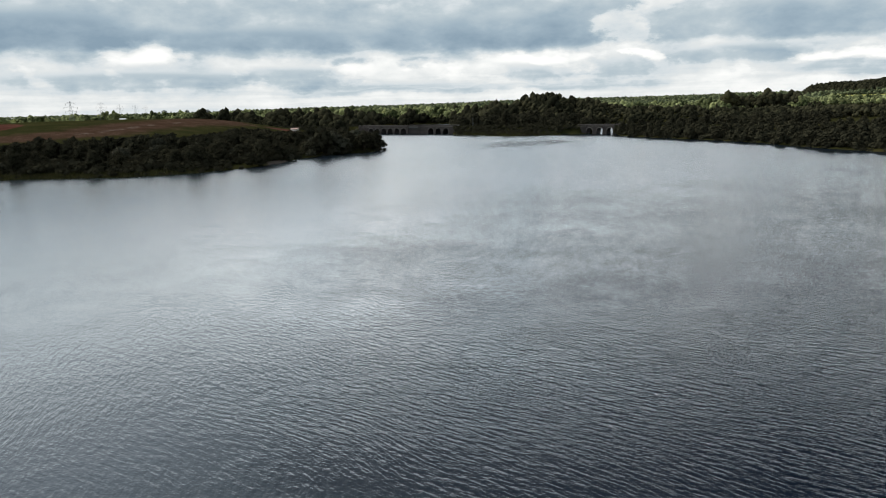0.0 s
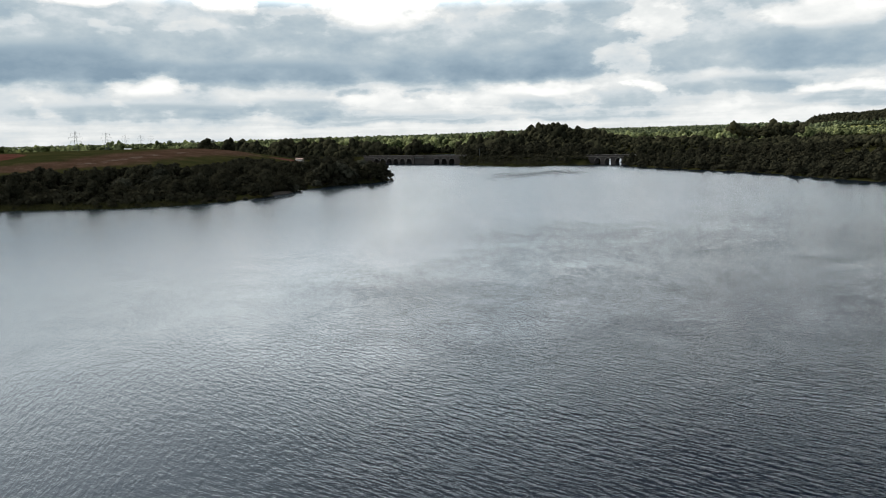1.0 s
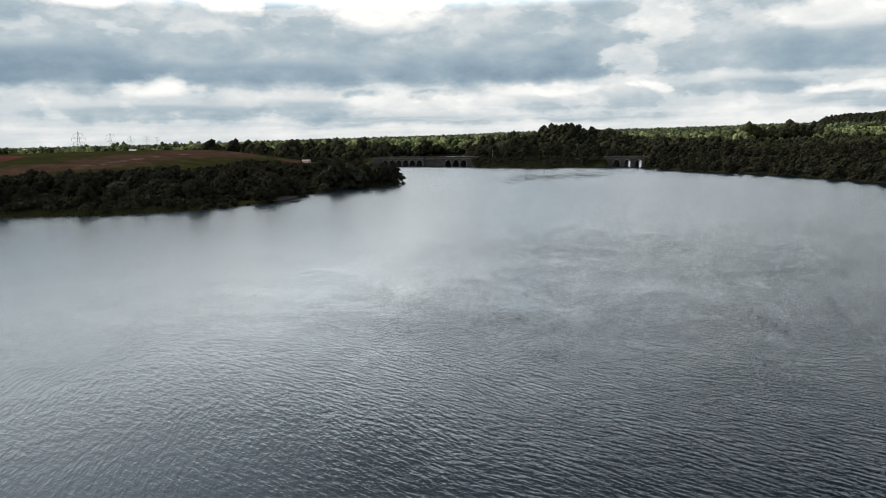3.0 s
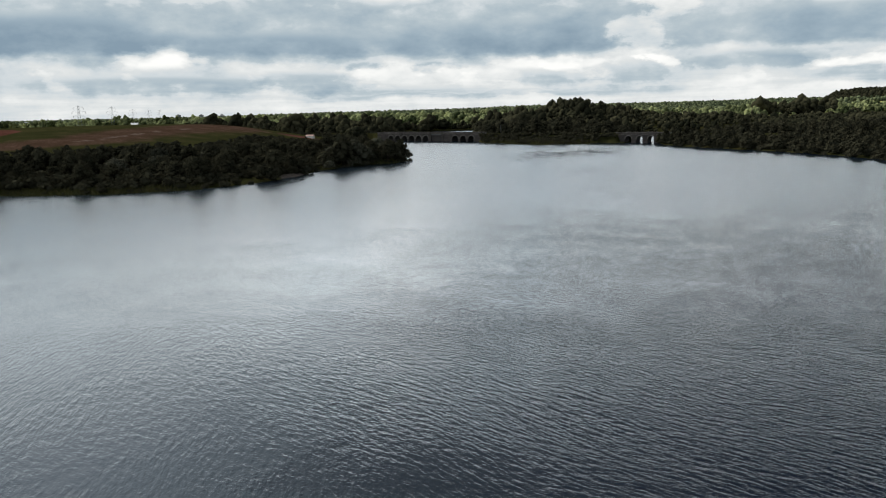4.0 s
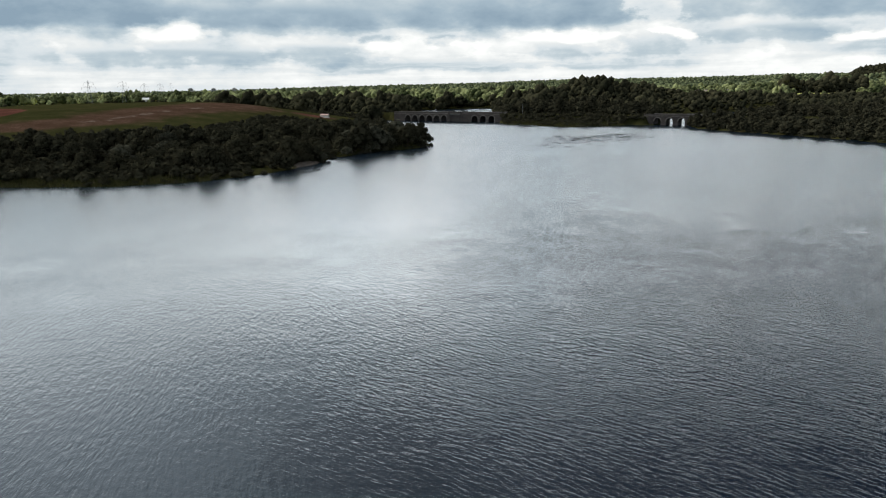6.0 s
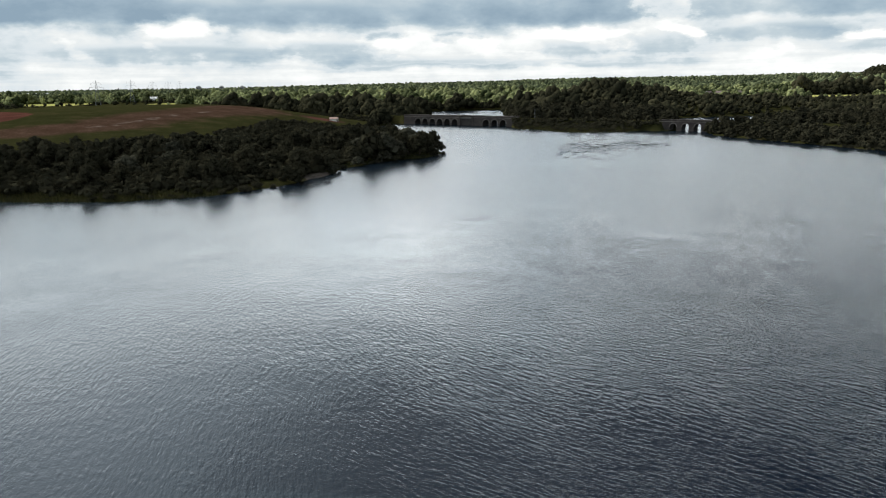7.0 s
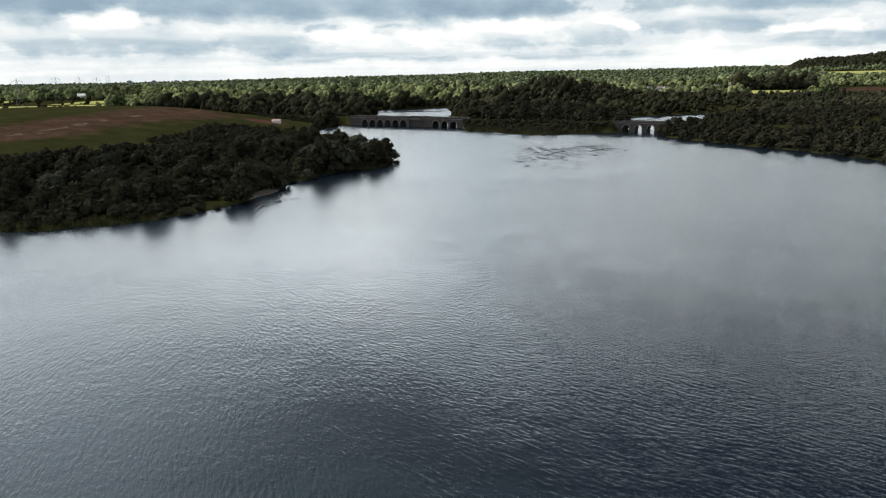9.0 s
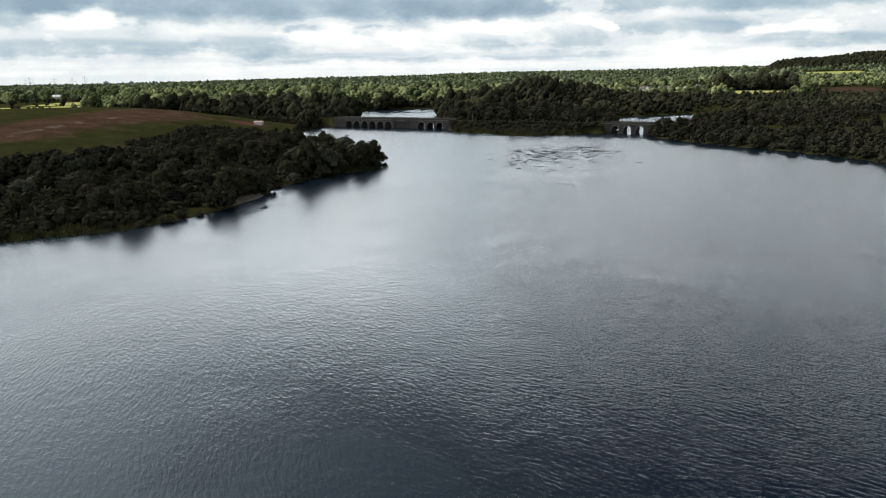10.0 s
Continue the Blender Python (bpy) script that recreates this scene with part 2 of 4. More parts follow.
GROUND = material("ground", ground_colours, 0.95, spec=0.0)
WATER = water_material()
BARK = material("bark", two_tone((0.025, 0.020, 0.015), (0.07, 0.055, 0.04), 1.5, bump=0.03), 0.9)
# Bank trees under cloud: the shade is put into this darker leaf colour.
LEAF_SHADED = material("cloud_shaded_leaves", leafy((0.030, 0.030, 0.020), (0.062, 0.058, 0.037)), 0.8, spec=0.0, translucent=0.15)
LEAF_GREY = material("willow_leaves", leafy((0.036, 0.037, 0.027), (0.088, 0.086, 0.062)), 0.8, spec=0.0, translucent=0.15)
# Sunlight on the far woods is put into this pale leaf colour.
LEAF_SUNLIT = material("sunlit_wood_leaves", leafy((0.034, 0.047, 0.020), (0.42, 0.45, 0.21), "tree"), 0.8, spec=0.0, translucent=0.25)
# Mild distance haze goes into this greyer, less yellow green.
LEAF_DISTANT = material("hazed_distant_leaves", leafy((0.036, 0.050, 0.030), (0.26, 0.29, 0.15), "tree"), 0.8, spec=0.0, translucent=0.2)
# Cloud shade goes into this dark colour; dark conifer tops share it.
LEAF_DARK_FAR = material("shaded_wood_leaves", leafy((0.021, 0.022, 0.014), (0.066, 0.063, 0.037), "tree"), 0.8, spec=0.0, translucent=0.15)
REED = material("reed_blades", leafy((0.03, 0.034, 0.012), (0.075, 0.07, 0.027), True), 0.8, spec=0.1, translucent=0.2)
BRICK = material("blue_brick", two_tone((0.028, 0.024, 0.023), (0.068, 0.057, 0.052), 0.25, bump=0.03), 0.85)
COPING = material("coping_stone", two_tone((0.10, 0.09, 0.08), (0.22, 0.20, 0.18), 0.5, bump=0.02), 0.85)
STEEL = material("galvanised_steel", two_tone((0.16, 0.17, 0.18), (0.28, 0.29, 0.30), 0.8), 0.55, metal=0.6)
GIRDER = material("painted_girder", two_tone((0.06, 0.062, 0.06), (0.11, 0.11, 0.105), 0.6), 0.6)
RENDER_WALL = material("pale_wall", two_tone((0.55, 0.53, 0.48), (0.78, 0.76, 0.71), 0.3), 0.85)
TILE_ROOF = material("clay_roof", two_tone((0.17, 0.13, 0.115), (0.30, 0.25, 0.23), 0.5), 0.85)
SHEET_ROOF = material("sheet_roof", two_tone((0.62, 0.62, 0.62), (0.80, 0.80, 0.79), 0.2), 0.5)
PINK_ROOF = material("faded_pink_roof", two_tone((0.42, 0.26, 0.22), (0.60, 0.42, 0.38), 0.5), 0.7)
CONCRETE = material("concrete", two_tone((0.26, 0.26, 0.25), (0.42, 0.42, 0.40), 0.2), 0.9)
PANE = material("window_glass", two_tone((0.02, 0.025, 0.03), (0.04, 0.045, 0.05), 0.4), 0.1, spec=0.6)
WEED = material("water_weed", leafy((0.005, 0.006, 0.004), (0.011, 0.011, 0.008), True), 0.9, spec=0.0)
BALLAST = material("ballast", two_tone((0.08, 0.075, 0.07), (0.18, 0.17, 0.16), 1.2, bump=0.05), 0.95)

# ---- mesh helpers ----


def mesh_object(name, verts, faces, mat, parent=None, smooth=False):
    data = bpy.data.meshes.new(name)
    verts = np.asarray(verts, dtype=np.float32)
    faces = np.asarray(faces, dtype=np.int32)
    width = faces.shape[1]
    data.vertices.add(len(verts))
    data.vertices.foreach_set("co", verts.ravel())
    data.loops.add(faces.size)
    data.loops.foreach_set("vertex_index", faces.ravel())
    data.polygons.add(len(faces))
    data.polygons.foreach_set("loop_start", np.arange(0, faces.size, width, dtype=np.int32))
    data.polygons.foreach_set("loop_total", np.full(len(faces), width, dtype=np.int32))
    if smooth:
        data.polygons.foreach_set("use_smooth", np.ones(len(faces), dtype=bool))
    data.update(calc_edges=True)
    data.validate()
    data.materials.append(mat)
    ob = new(name, data)
    ob.parent = parent
    return ob


def part(name, bm, mat, parent=None, label=""):
    """Links a bmesh as one mesh object under a thing or part."""
    data = bpy.data.meshes.new(name)
    bm.to_mesh(data)
    bm.free()
    data.materials.append(mat)
    ob = new(name, data)
    ob.parent = parent
    return tagged(ob, label) if label else ob


def thing(name, m, label, category, group=""):
    ob = new(name)
    ob.matrix_basis = m
    return tagged(ob, label, category, group)


def box(bm, x0, x1, y0, y1, z0, z1, bevel=0.0):
    made = bmesh.ops.create_cube(bm, size=1.0)["verts"]
    bmesh.ops.scale(bm, vec=(x1 - x0, y1 - y0, z1 - z0), verts=made)
    bmesh.ops.translate(bm, vec=((x0 + x1) / 2, (y0 + y1) / 2, (z0 + z1) / 2), verts=made)
    if bevel:
        edges = list({e for v in made for e in v.link_edges})
        bmesh.ops.bevel(bm, geom=edges, offset=bevel, segments=1, affect="EDGES")


def beam(bm, p, q, width):
    """A square bar from p to q."""
    p, q = Vector(p), Vector(q)
    turn = (q - p).to_track_quat("Z", "Y").to_matrix().to_4x4()
    m = Matrix.Translation((p + q) / 2) @ turn @ Matrix.Diagonal((width, width, (q - p).length, 1))
    bmesh.ops.create_cube(bm, size=1.0, matrix=m)


# ---- the plan: shores and heights ----
MAIN_LAKE = [(-600, -400), (-560, 120), (-380, 270), (-260, 305), (-183, 313), (-143, 311), (-120, 319), (-108, 329), (-96, 342), (-88, 360),
             (-82, 378), (-79, 404), (-62, 432), (-45, 447), (-35, 467), (-42, 484), (-62, 510), (-84, 560), (-102, 625), (-108, 690),
             (-92, 757), (12, 697), (13, 668), (20, 653), (32, 650), (44, 627), (64, 611), (88, 614), (108, 625), (122, 620), (131, 620), (156, 613), (147, 600), (145, 578),
             (152, 550), (168, 518), (186, 480), (199, 440), (203, 405), (213, 366), (236, 322), (300, 258), (460, 130), (640, -400)]
BACK_LAKE = [(-86, 740), (-72, 800), (-68, 880), (-74, 935), (-80, 1002), (20, 1042), (21, 960), (9, 850), (12, 790), (14, 720), (8, 688)]
WEST_LAKE = [(132, 618), (152, 700), (176, 790), (290, 830), (310, 780), (225, 705), (150, 606)]
LAKES = [np.array(p, float) for p in (MAIN_LAKE, BACK_LAKE, WEST_LAKE)]
RAIL_A, RAIL_B = np.array((-82.0, 752.0)), np.array((162.0, 607.0))


def shore_distance(x, y):
    """Metres from the nearest shore, below zero on the water."""
    best = np.full(np.shape(x), 1e9)
    for lake in LAKES:
        near, inside = np.full(np.shape(x), 1e9), np.zeros(np.shape(x), bool)
        for (ax, ay), (bx, by) in zip(lake, np.roll(lake, -1, 0)):
            dx, dy = bx - ax, by - ay
            k = np.clip(((x - ax) * dx + (y - ay) * dy) / (dx * dx + dy * dy), 0, 1)
            near = np.minimum(near, np.hypot(x - ax - k * dx, y - ay - k * dy))
            if ay != by:
                inside ^= ((ay > y) != (by > y)) & (x < (bx - ax) * (y - ay) / (by - ay) + ax)
        best = np.minimum(best, np.where(inside, -near, near))
    return best


def ripple_field(x, y, size, seed):
    """A smooth random field of about -1 to 1, from a few crossing waves."""
    rng = np.random.default_rng(seed)
    total = np.zeros(np.shape(x))
    for _ in range(9):
        a, k, p = rng.uniform(0, 6.28), rng.uniform(0.6, 1.9) * 6.28 / size, rng.uniform(0, 6.28)
        total += np.sin(k * (x * np.cos(a) + y * np.sin(a)) + p)
    return total / 4.5


def bell(x, y, cx, cy, sx, sy, turn=0.0):
    a = radians(turn)
    u, v = (x - cx) * math.cos(a) + (y - cy) * math.sin(a), -(x - cx) * math.sin(a) + (y - cy) * math.cos(a)
    return np.exp(-((u / sx) ** 2 + (v / sy) ** 2))


def smooth(v, low, high):
    k = np.clip((v - low) / (high - low), 0, 1)
    return k * k * (3 - 2 * k)


def mound_profile(x, y):
    u = np.hypot((x + 330) / 215, (y - 690) / np.where(y < 690, 260, 190))
    return smooth(u, 1.12, 0.35)


def rail_place(x, y):
    """Metres along and across the railway, from the east end of the east viaduct."""
    w = (RAIL_B - RAIL_A) / np.linalg.norm(RAIL_B - RAIL_A)
    return (x - RAIL_A[0]) * w[0] + (y - RAIL_A[1]) * w[1], -(x - RAIL_A[0]) * w[1] + (y - RAIL_A[1]) * w[0]


def embankment(x, y):
    s, across = rail_place(x, y)
    bank = 7.1 - 0.62 * np.maximum(np.abs(across) - 5.0, 0)
    return np.where((s < 9) | ((s > 112) & (s < 241)) | (s > 277), np.where((s > -260) & (s < 420), bank, -9), -9)


def wooded_rise(x):
    """The low hill behind the island, along x."""
    return np.interp(x, [14, 30, 60, 96, 120, 150, 202, 236, 300, 360], [0, 1, 9, 12.5, 15, 14, 12, 9, 7, 0])


def height(x, y):
    """The land's height over the water."""
    x, y = np.asarray(x, float), np.asarray(y, float)
    d = shore_distance(x, y) + 2.0 * ripple_field(x, y, 26, 1)
    z = np.where(d < 0, np.maximum(d * 0.25, -3.0), 1.2 * smooth(d, 0, 7) + 3.5 * smooth(d, 8, 120))
    land = smooth(d, 2, 30)
    z = z + land * 15.5 * mound_profile(x, y)
    z = z + land * wooded_rise(x) * np.exp(-((y - 930) / 75) ** 2)
    z = z + land * 4.0 * smooth(x - 0.41 * (y - 87) + 23, -40, 60) * smooth(y, 560, 830)
    z = np.where(d > 0, np.maximum(z, embankment(x, y)), z)
    bearing = x / np.maximum(y, 1.0)
    rise = 9 * smooth(bearing, -0.42, -0.1) - 7 * smooth(bearing, -0.2, -0.45)
    z = z + land * (rise * smooth(y, 1300, 4700) + smooth(y, 1100, 1900) * (1.5 * ripple_field(x, y, 700, 2) + 2.5 * smooth(y, 1900, 3200) * ripple_field(x, y, 1300, 3)))
    z = z + smooth(y, 2500, 4300) * (20 * smooth(bearing, -0.14, 0.2) + 6 * smooth(bearing, 0.2, 0.5))
    # the wooded hill in the west, steep at its near end
    z = z + np.interp(x - 0.5 * (y - 3350), [1675, 1715, 1800, 1950, 2150, 2500, 3200, 3900], [0, 36, 46, 52, 72, 90, 96, 60]) * np.exp(-((y - 3350) / 420) ** 2)
    return z


def spread(low, high, fine_low, fine_high, step, growth):
    """Grid lines: even and close in the middle stretch, wider and wider outside it."""
    lines = list(np.arange(fine_low, fine_high + step / 2, step))
    gap = step
    while lines[-1] < high:
        gap *= growth
        lines.append(lines[-1] + gap)
    gap = step
    while lines[0] > low:
        gap *= growth
        lines.insert(0, lines[0] - gap)
    return np.array(lines)


FIELDS = [(-550, 1130, 85, 75, 8), (-562, 1310, 40, 70, 0), (-850, 1360, 120, 80, 8), (500, 1430, 80, 30, -5), (455, 1250, 40, 40, 0), (420, 1760, 130, 110, 5),
          (1600, 2700, 130, 150, -10), (180, 1780, 90, 110, 0), (960, 1990, 200, 130, -6), (-120, 1560, 60, 90, 0), (505, 1165, 50, 105, -22), (505, 1432, 100, 26, 0)]


def field_cover(x, y):
    total = np.zeros(np.shape(x))
    for cx, cy, sx, sy, turn in FIELDS:
        a = radians(turn)
        u, v = (x - cx) * math.cos(a) + (y - cy) * math.sin(a), -(x - cx) * math.sin(a) + (y - cy) * math.cos(a)
        total = np.maximum(total, smooth(np.maximum(abs(u) / sx, abs(v) / sy), 1.06, 0.94))
    return total


def ploughland(x, y):
    """Below one on the ploughed field beyond the western wood."""
    u, v = (x - 675) * 0.85 - (y - 1185) * 0.53, (x - 675) * 0.53 + (y - 1185) * 0.85
    return np.hypot(u / 45, v / 200)


def track_line(y):
    """Where the haul track runs, climbing the mound's near face."""
    return np.where(y < 530, -255 + (y - 530) * 1.0, -255 + (y - 530) * 0.31)


def track_cover(x, y):
    """Stripped ground on the mound, the works yard and ploughed land."""
    off = x - track_line(y)
    broad = np.exp(-((off + 4) / 36) ** 2) * smooth(y, 462, 490) * smooth(y, 760, 640) * 0.85
    crest = 0.55 * np.exp(-((x + 225) / 45) ** 2 - ((y - 700) / 50) ** 2)
    yard = smooth(np.hypot((x + 152) / 22, (y - 706) / 16), 1.1, 0.7)
    ploughed = smooth(ploughland(x, y), 1.05, 0.95)
    return np.clip(broad + crest + yard + ploughed, 0, 1)


def clay_cover(x, y):
    """The red clay pit beside the mound and the works yard."""
    pit = smooth(np.hypot((x + 405) / 82, (y - 548) / 62), 1.05, 0.9)
    return np.clip(pit + smooth(np.hypot((x + 152) / 16, (y - 706) / 10), 1.1, 0.7), 0, 1)


def scrape_cover(x, y):
    """Pale stony scrapes along the haul track."""
    off = x - track_line(y)
    return 0.5 * np.exp(-(off / 9) ** 2) * smooth(y, 500, 525) * smooth(y, 665, 620)


def build_ground():
    xs, ys = spread(-4800, 4800, -420, 420, 4.0, 1.06), spread(-1500, 4950, 280, 760, 4.0, 1.045)
    gx, gy = np.meshgrid(xs, ys)
    gz = height(gx, gy)
    n, m = len(xs), len(ys)
    at = (np.arange(m - 1)[:, None] * n + np.arange(n - 1)[None]).ravel()
    ground = mesh_object("ground", np.stack([gx, gy, gz], -1).reshape(-1, 3), np.stack([at, at + 1, at + n + 1, at + n], -1), GROUND, smooth=True)
    shingle = np.exp(-(((gx + 84) / 9) ** 2 + ((gy - 372) / 16) ** 2)) + np.exp(-(((gx + 140) / 60) ** 2 + ((gy - 314) / 5) ** 2)) * 0.5 + scrape_cover(gx, gy)
    for name, values in (("soil", track_cover(gx, gy)), ("clay", clay_cover(gx, gy)), ("crop", field_cover(gx, gy)), ("shingle", np.clip(shingle, 0, 1))):
        ground.data.attributes.new(name, "FLOAT", "POINT").data.foreach_set("value", values.ravel().astype(np.float32))
    return tagged(ground, "rough grassland with a bare brown mound and far fields", "ground", kind="structure")


build_ground()
water = mesh_object("water", [(-4000, -1400, 0), (4000, -1400, 0), (4000, 1100, 0), (-4000, 1100, 0)], [(0, 1, 2, 3)], WATER)
tagged(water, "grey rippled reservoir water under a cloudy sky", "water", kind="structure")

# ---- trees ----
ICO = bmesh.new()
bmesh.ops.create_icosphere(ICO, subdivisions=2, radius=1.0)
ICO.verts.ensure_lookup_table()
SMALL_V, SMALL_F = np.array([v.co[:] for v in ICO.verts]), np.array([[v.index for v in f.verts] for f in ICO.faces])
ICO.free()
ICO = bmesh.new()
bmesh.ops.create_icosphere(ICO, subdivisions=1, radius=1.0)
CORE_V, CORE_F = np.array([v.co[:] for v in ICO.verts]), np.array([[v.index for v in f.verts] for f in ICO.faces])
ICO.free()


def limb(p, q, r0, r1, sides=6):
    """A tapered round bar as arrays."""
    p, q = np.array(p, float), np.array(q, float)
    w = (q - p) / np.linalg.norm(q - p)
    u = np.cross(w, (0.3, 0.9, 0.1))
    u /= np.linalg.norm(u)
    v = np.cross(w, u)
    a = np.linspace(0, 2 * np.pi, sides, endpoint=False)[:, None]
    ring = np.cos(a) * u + np.sin(a) * v
    i = np.arange(sides)
    j = (i + 1) % sides
    return np.r_[p + r0 * ring, q + r1 * ring], np.stack([i, j, j + sides, i + sides], -1)


def joined(pieces):
    verts, faces, at = [], [], 0
    for v, f in pieces:
        verts.append(v)
        faces.append(f + at)
        at += len(v)
    return np.concatenate(verts), np.concatenate(faces)


def crown_arrays(rng, lobes, leaves, size, droop=0.0):
    """Leafy lobes: a rough dark core each, and many small leaf sprays round it, as triangles."""
    pieces = []
    for centre, radii in lobes:
        v = CORE_V * (0.78 + 0.25 * rng.random((len(CORE_V), 1))) * radii * 0.8 + centre
        pieces.append((v, CORE_F))
    weight = np.array([r[0] * r[2] for _, r in lobes])
    for (centre, radii), count in zip(lobes, (leaves * weight / weight.sum()).astype(int) + 1):
        way = rng.normal(size=(count, 3))
        way[:, 2] = np.abs(way[:, 2]) * np.where(rng.random(count) < 0.75, 1, -1)
        way /= np.linalg.norm(way, axis=1, keepdims=True)
        at = centre + way * radii * rng.uniform(0.74, 1.16, (count, 1))
        at[:, 2] -= droop * rng.random(count)
        flat = way + rng.normal(size=(count, 3)) * 0.5
        flat /= np.linalg.norm(flat, axis=1, keepdims=True)
        u = np.cross(flat, rng.normal(size=(count, 3)))
        u /= np.linalg.norm(u, axis=1, keepdims=True)
        w = np.cross(flat, u)
        s = size * rng.uniform(0.55, 1.25, (count, 1))
        quad = np.stack([at - s * u, at - 0.6 * s * w, at + s * u, at + 0.65 * s * w], 1).reshape(-1, 3)
        i = np.arange(count)[:, None] * 4
        pieces.append((quad, np.concatenate([i + (0, 1, 2), i + (0, 2, 3)])))
    return joined(pieces)


def tree_mesh(seed, kind, leaf_share=1.0):
    """Trunk and crown of a tree about 10 m high, as arrays."""
    rng = np.random.default_rng(seed)
    lobes, limbs = [], []
    if kind == "bush":
        for k in range(8):
            a, r = k * 2.4, rng.uniform(0.3, 2.6)
            s = rng.uniform(1.3, 2.0)
            lobes.append((np.array((r * math.cos(a), r * math.sin(a), rng.uniform(0.9, 2.4) - 0.25 * r)), np.array((s, s, s * rng.uniform(0.75, 1.0)))))
        limbs.append(limb((0, 0, -0.8), (0.1, 0, 1.8), 0.2, 0.08))
        for c, _ in lobes[::2]:
            limbs.append(limb((0, 0, 0.2), c, 0.08, 0.03, 4))
    elif kind == "conifer":
        for k in range(8):
            z = 2.0 + k * 1.05
            s = 2.5 * (1 - k / 8.6)
            lobes.append((np.array((rng.normal() * 0.12, rng.normal() * 0.12, z)), np.array((s, s, 0.95))))
        limbs.append(limb((0, 0, -0.8), (0, 0, 9.5), 0.28, 0.05))
    else:
        wide = {"round": 4.6, "tall": 4.2, "willow": 5.0}[kind] * rng.uniform(0.9, 1.1)
        tall = {"round": 9.6, "tall": 12.5, "willow": 8.6}[kind] * rng.uniform(0.92, 1.08)
        base = tall * rng.uniform(0.10, 0.16)
        count = 20
        for k in range(count):
            # a dome: lobes on a half-ellipsoid shell, the lower ones on its sides
            up = (k + 0.5) / count
            ring = math.sqrt(max(0.0, 1 - up**1.7))
            a = k * 2.4 + rng.normal() * 0.35
            r = wide * ring * rng.uniform(0.62, 0.82)
            s = wide * rng.uniform(0.27, 0.42)
            lobes.append((np.array((r * math.cos(a), r * math.sin(a), base + s * 0.5 + (tall - base - 1.3 * s) * up)),
                          np.array((s * rng.uniform(0.9, 1.2), s * rng.uniform(0.9, 1.2), s * rng.uniform(0.75, 0.95)))))
        lobes.append((np.array((0, 0, base + 0.45 * (tall - base))), np.array((wide * 0.62, wide * 0.62, (tall - base) * 0.42))))
        limbs.append(limb((0, 0, -1.0), (0.15, 0.1, base + 0.5 * (tall - base)), 0.32, 0.12, 8))
        for c, _ in lobes[1:16:3]:
            limbs.append(limb((0.05, 0.05, base * rng.uniform(0.7, 1.2)), c, 0.12, 0.04, 5))
    leaves = {"bush": 620, "conifer": 700}.get(kind, 1000) * leaf_share
    return joined(limbs), crown_arrays(rng, lobes, leaves, 0.42 / leaf_share**0.4, 1.0 if kind == "willow" else 0.0)


TREES, FAR_TREES, JOINED = {}, {}, {}
LABELS = {"round": "dark green broadleaf tree in full leaf on the bank", "tall": "tall dark broadleaf tree standing above its neighbours",
          "willow": "grey-green willow with drooping foliage near the water", "bush": "low dark green bush at the water's edge",
          "conifer": "dark pointed conifer among broadleaf trees"}
NAMES = {"round": "broadleaf_tree", "tall": "tall_tree", "willow": "willow_tree", "bush": "bush", "conifer": "conifer_tree"}
COUNTS = {}


def plant(kind, variant, x, y, z, scale, turn, group, squash=1.0):
    """One tree of its own, or, past some hundreds of a kind, one of the joined wood behind."""
    m = Matrix.LocRotScale((x, y, z), Euler((0, 0, turn)), (scale, scale, scale * squash))
    key = (kind, variant)
    if COUNTS.get(kind, 0) >= (290 if kind in ("round", "bush") else 190) or group is None:
        if key not in FAR_TREES:
            FAR_TREES[key] = tree_mesh(100 + 17 * variant + len(kind), kind, 0.06)[1]
        v, f = FAR_TREES[key]
        m = np.array(m)
        JOINED.setdefault(kind == "willow", []).append((v @ m[:3, :3].T + m[:3, 3], f))
        return None
    COUNTS[kind] = COUNTS.get(kind, 0) + 1
    if key in TREES:
        return tagged(copy_thing(TREES[key], m), group=group)
    root = thing(NAMES[kind], m, LABELS[kind], "bush" if kind == "bush" else "tree", group)
    (tv, tf), (cv, cf) = tree_mesh(100 + 17 * variant + len(kind), kind)
    mesh_object("trunk", tv, tf, BARK, root, True)
    mesh_object("crown", cv, cf, LEAF_GREY if kind == "willow" else LEAF_SHADED, root)
    TREES[key] = root
    return root


def grove(seed, spots, kinds, scale, group, spacing, sink=0.1):
    """Plants trees at random spots, no two closer than the spacing, those next to the water first."""
    rng = np.random.default_rng(seed)
    cells, kept = {}, []
    for x, y in spots:
        gap = spacing * rng.uniform(0.8, 1.2)
        i, j = int(x // spacing), int(y // spacing)
        near = [p for a in (-2, -1, 0, 1, 2) for b in (-2, -1, 0, 1, 2) for p in cells.get((i + a, j + b), ())]
        if any((x - p) ** 2 + (y - q) ** 2 < gap * gap for p, q in near):
            continue
        cells.setdefault((i, j), []).append((x, y))
        kept.append((x, y))
    if not kept:
        return
    kept = np.array(kept)
    kept = kept[np.argsort(shore_distance(kept[:, 0], kept[:, 1]))]
    for (x, y), z in zip(kept, height(kept[:, 0], kept[:, 1])):
        kind = kinds[rng.integers(len(kinds))]
        plant(kind, int(rng.integers(5)), x, y, max(float(z), 0.0) - sink, (scale(x, y) if callable(scale) else scale) * rng.uniform(0.72, 1.2), rng.uniform(0, 6.28), group, rng.uniform(0.8, 1.15))


def spots_in(seed, count, x0, x1, y0, y1, keep):
    rng = np.random.default_rng(seed)
    p = rng.uniform((x0, y0), (x1, y1), (count, 2))
    return p[keep(p[:, 0], p[:, 1])]


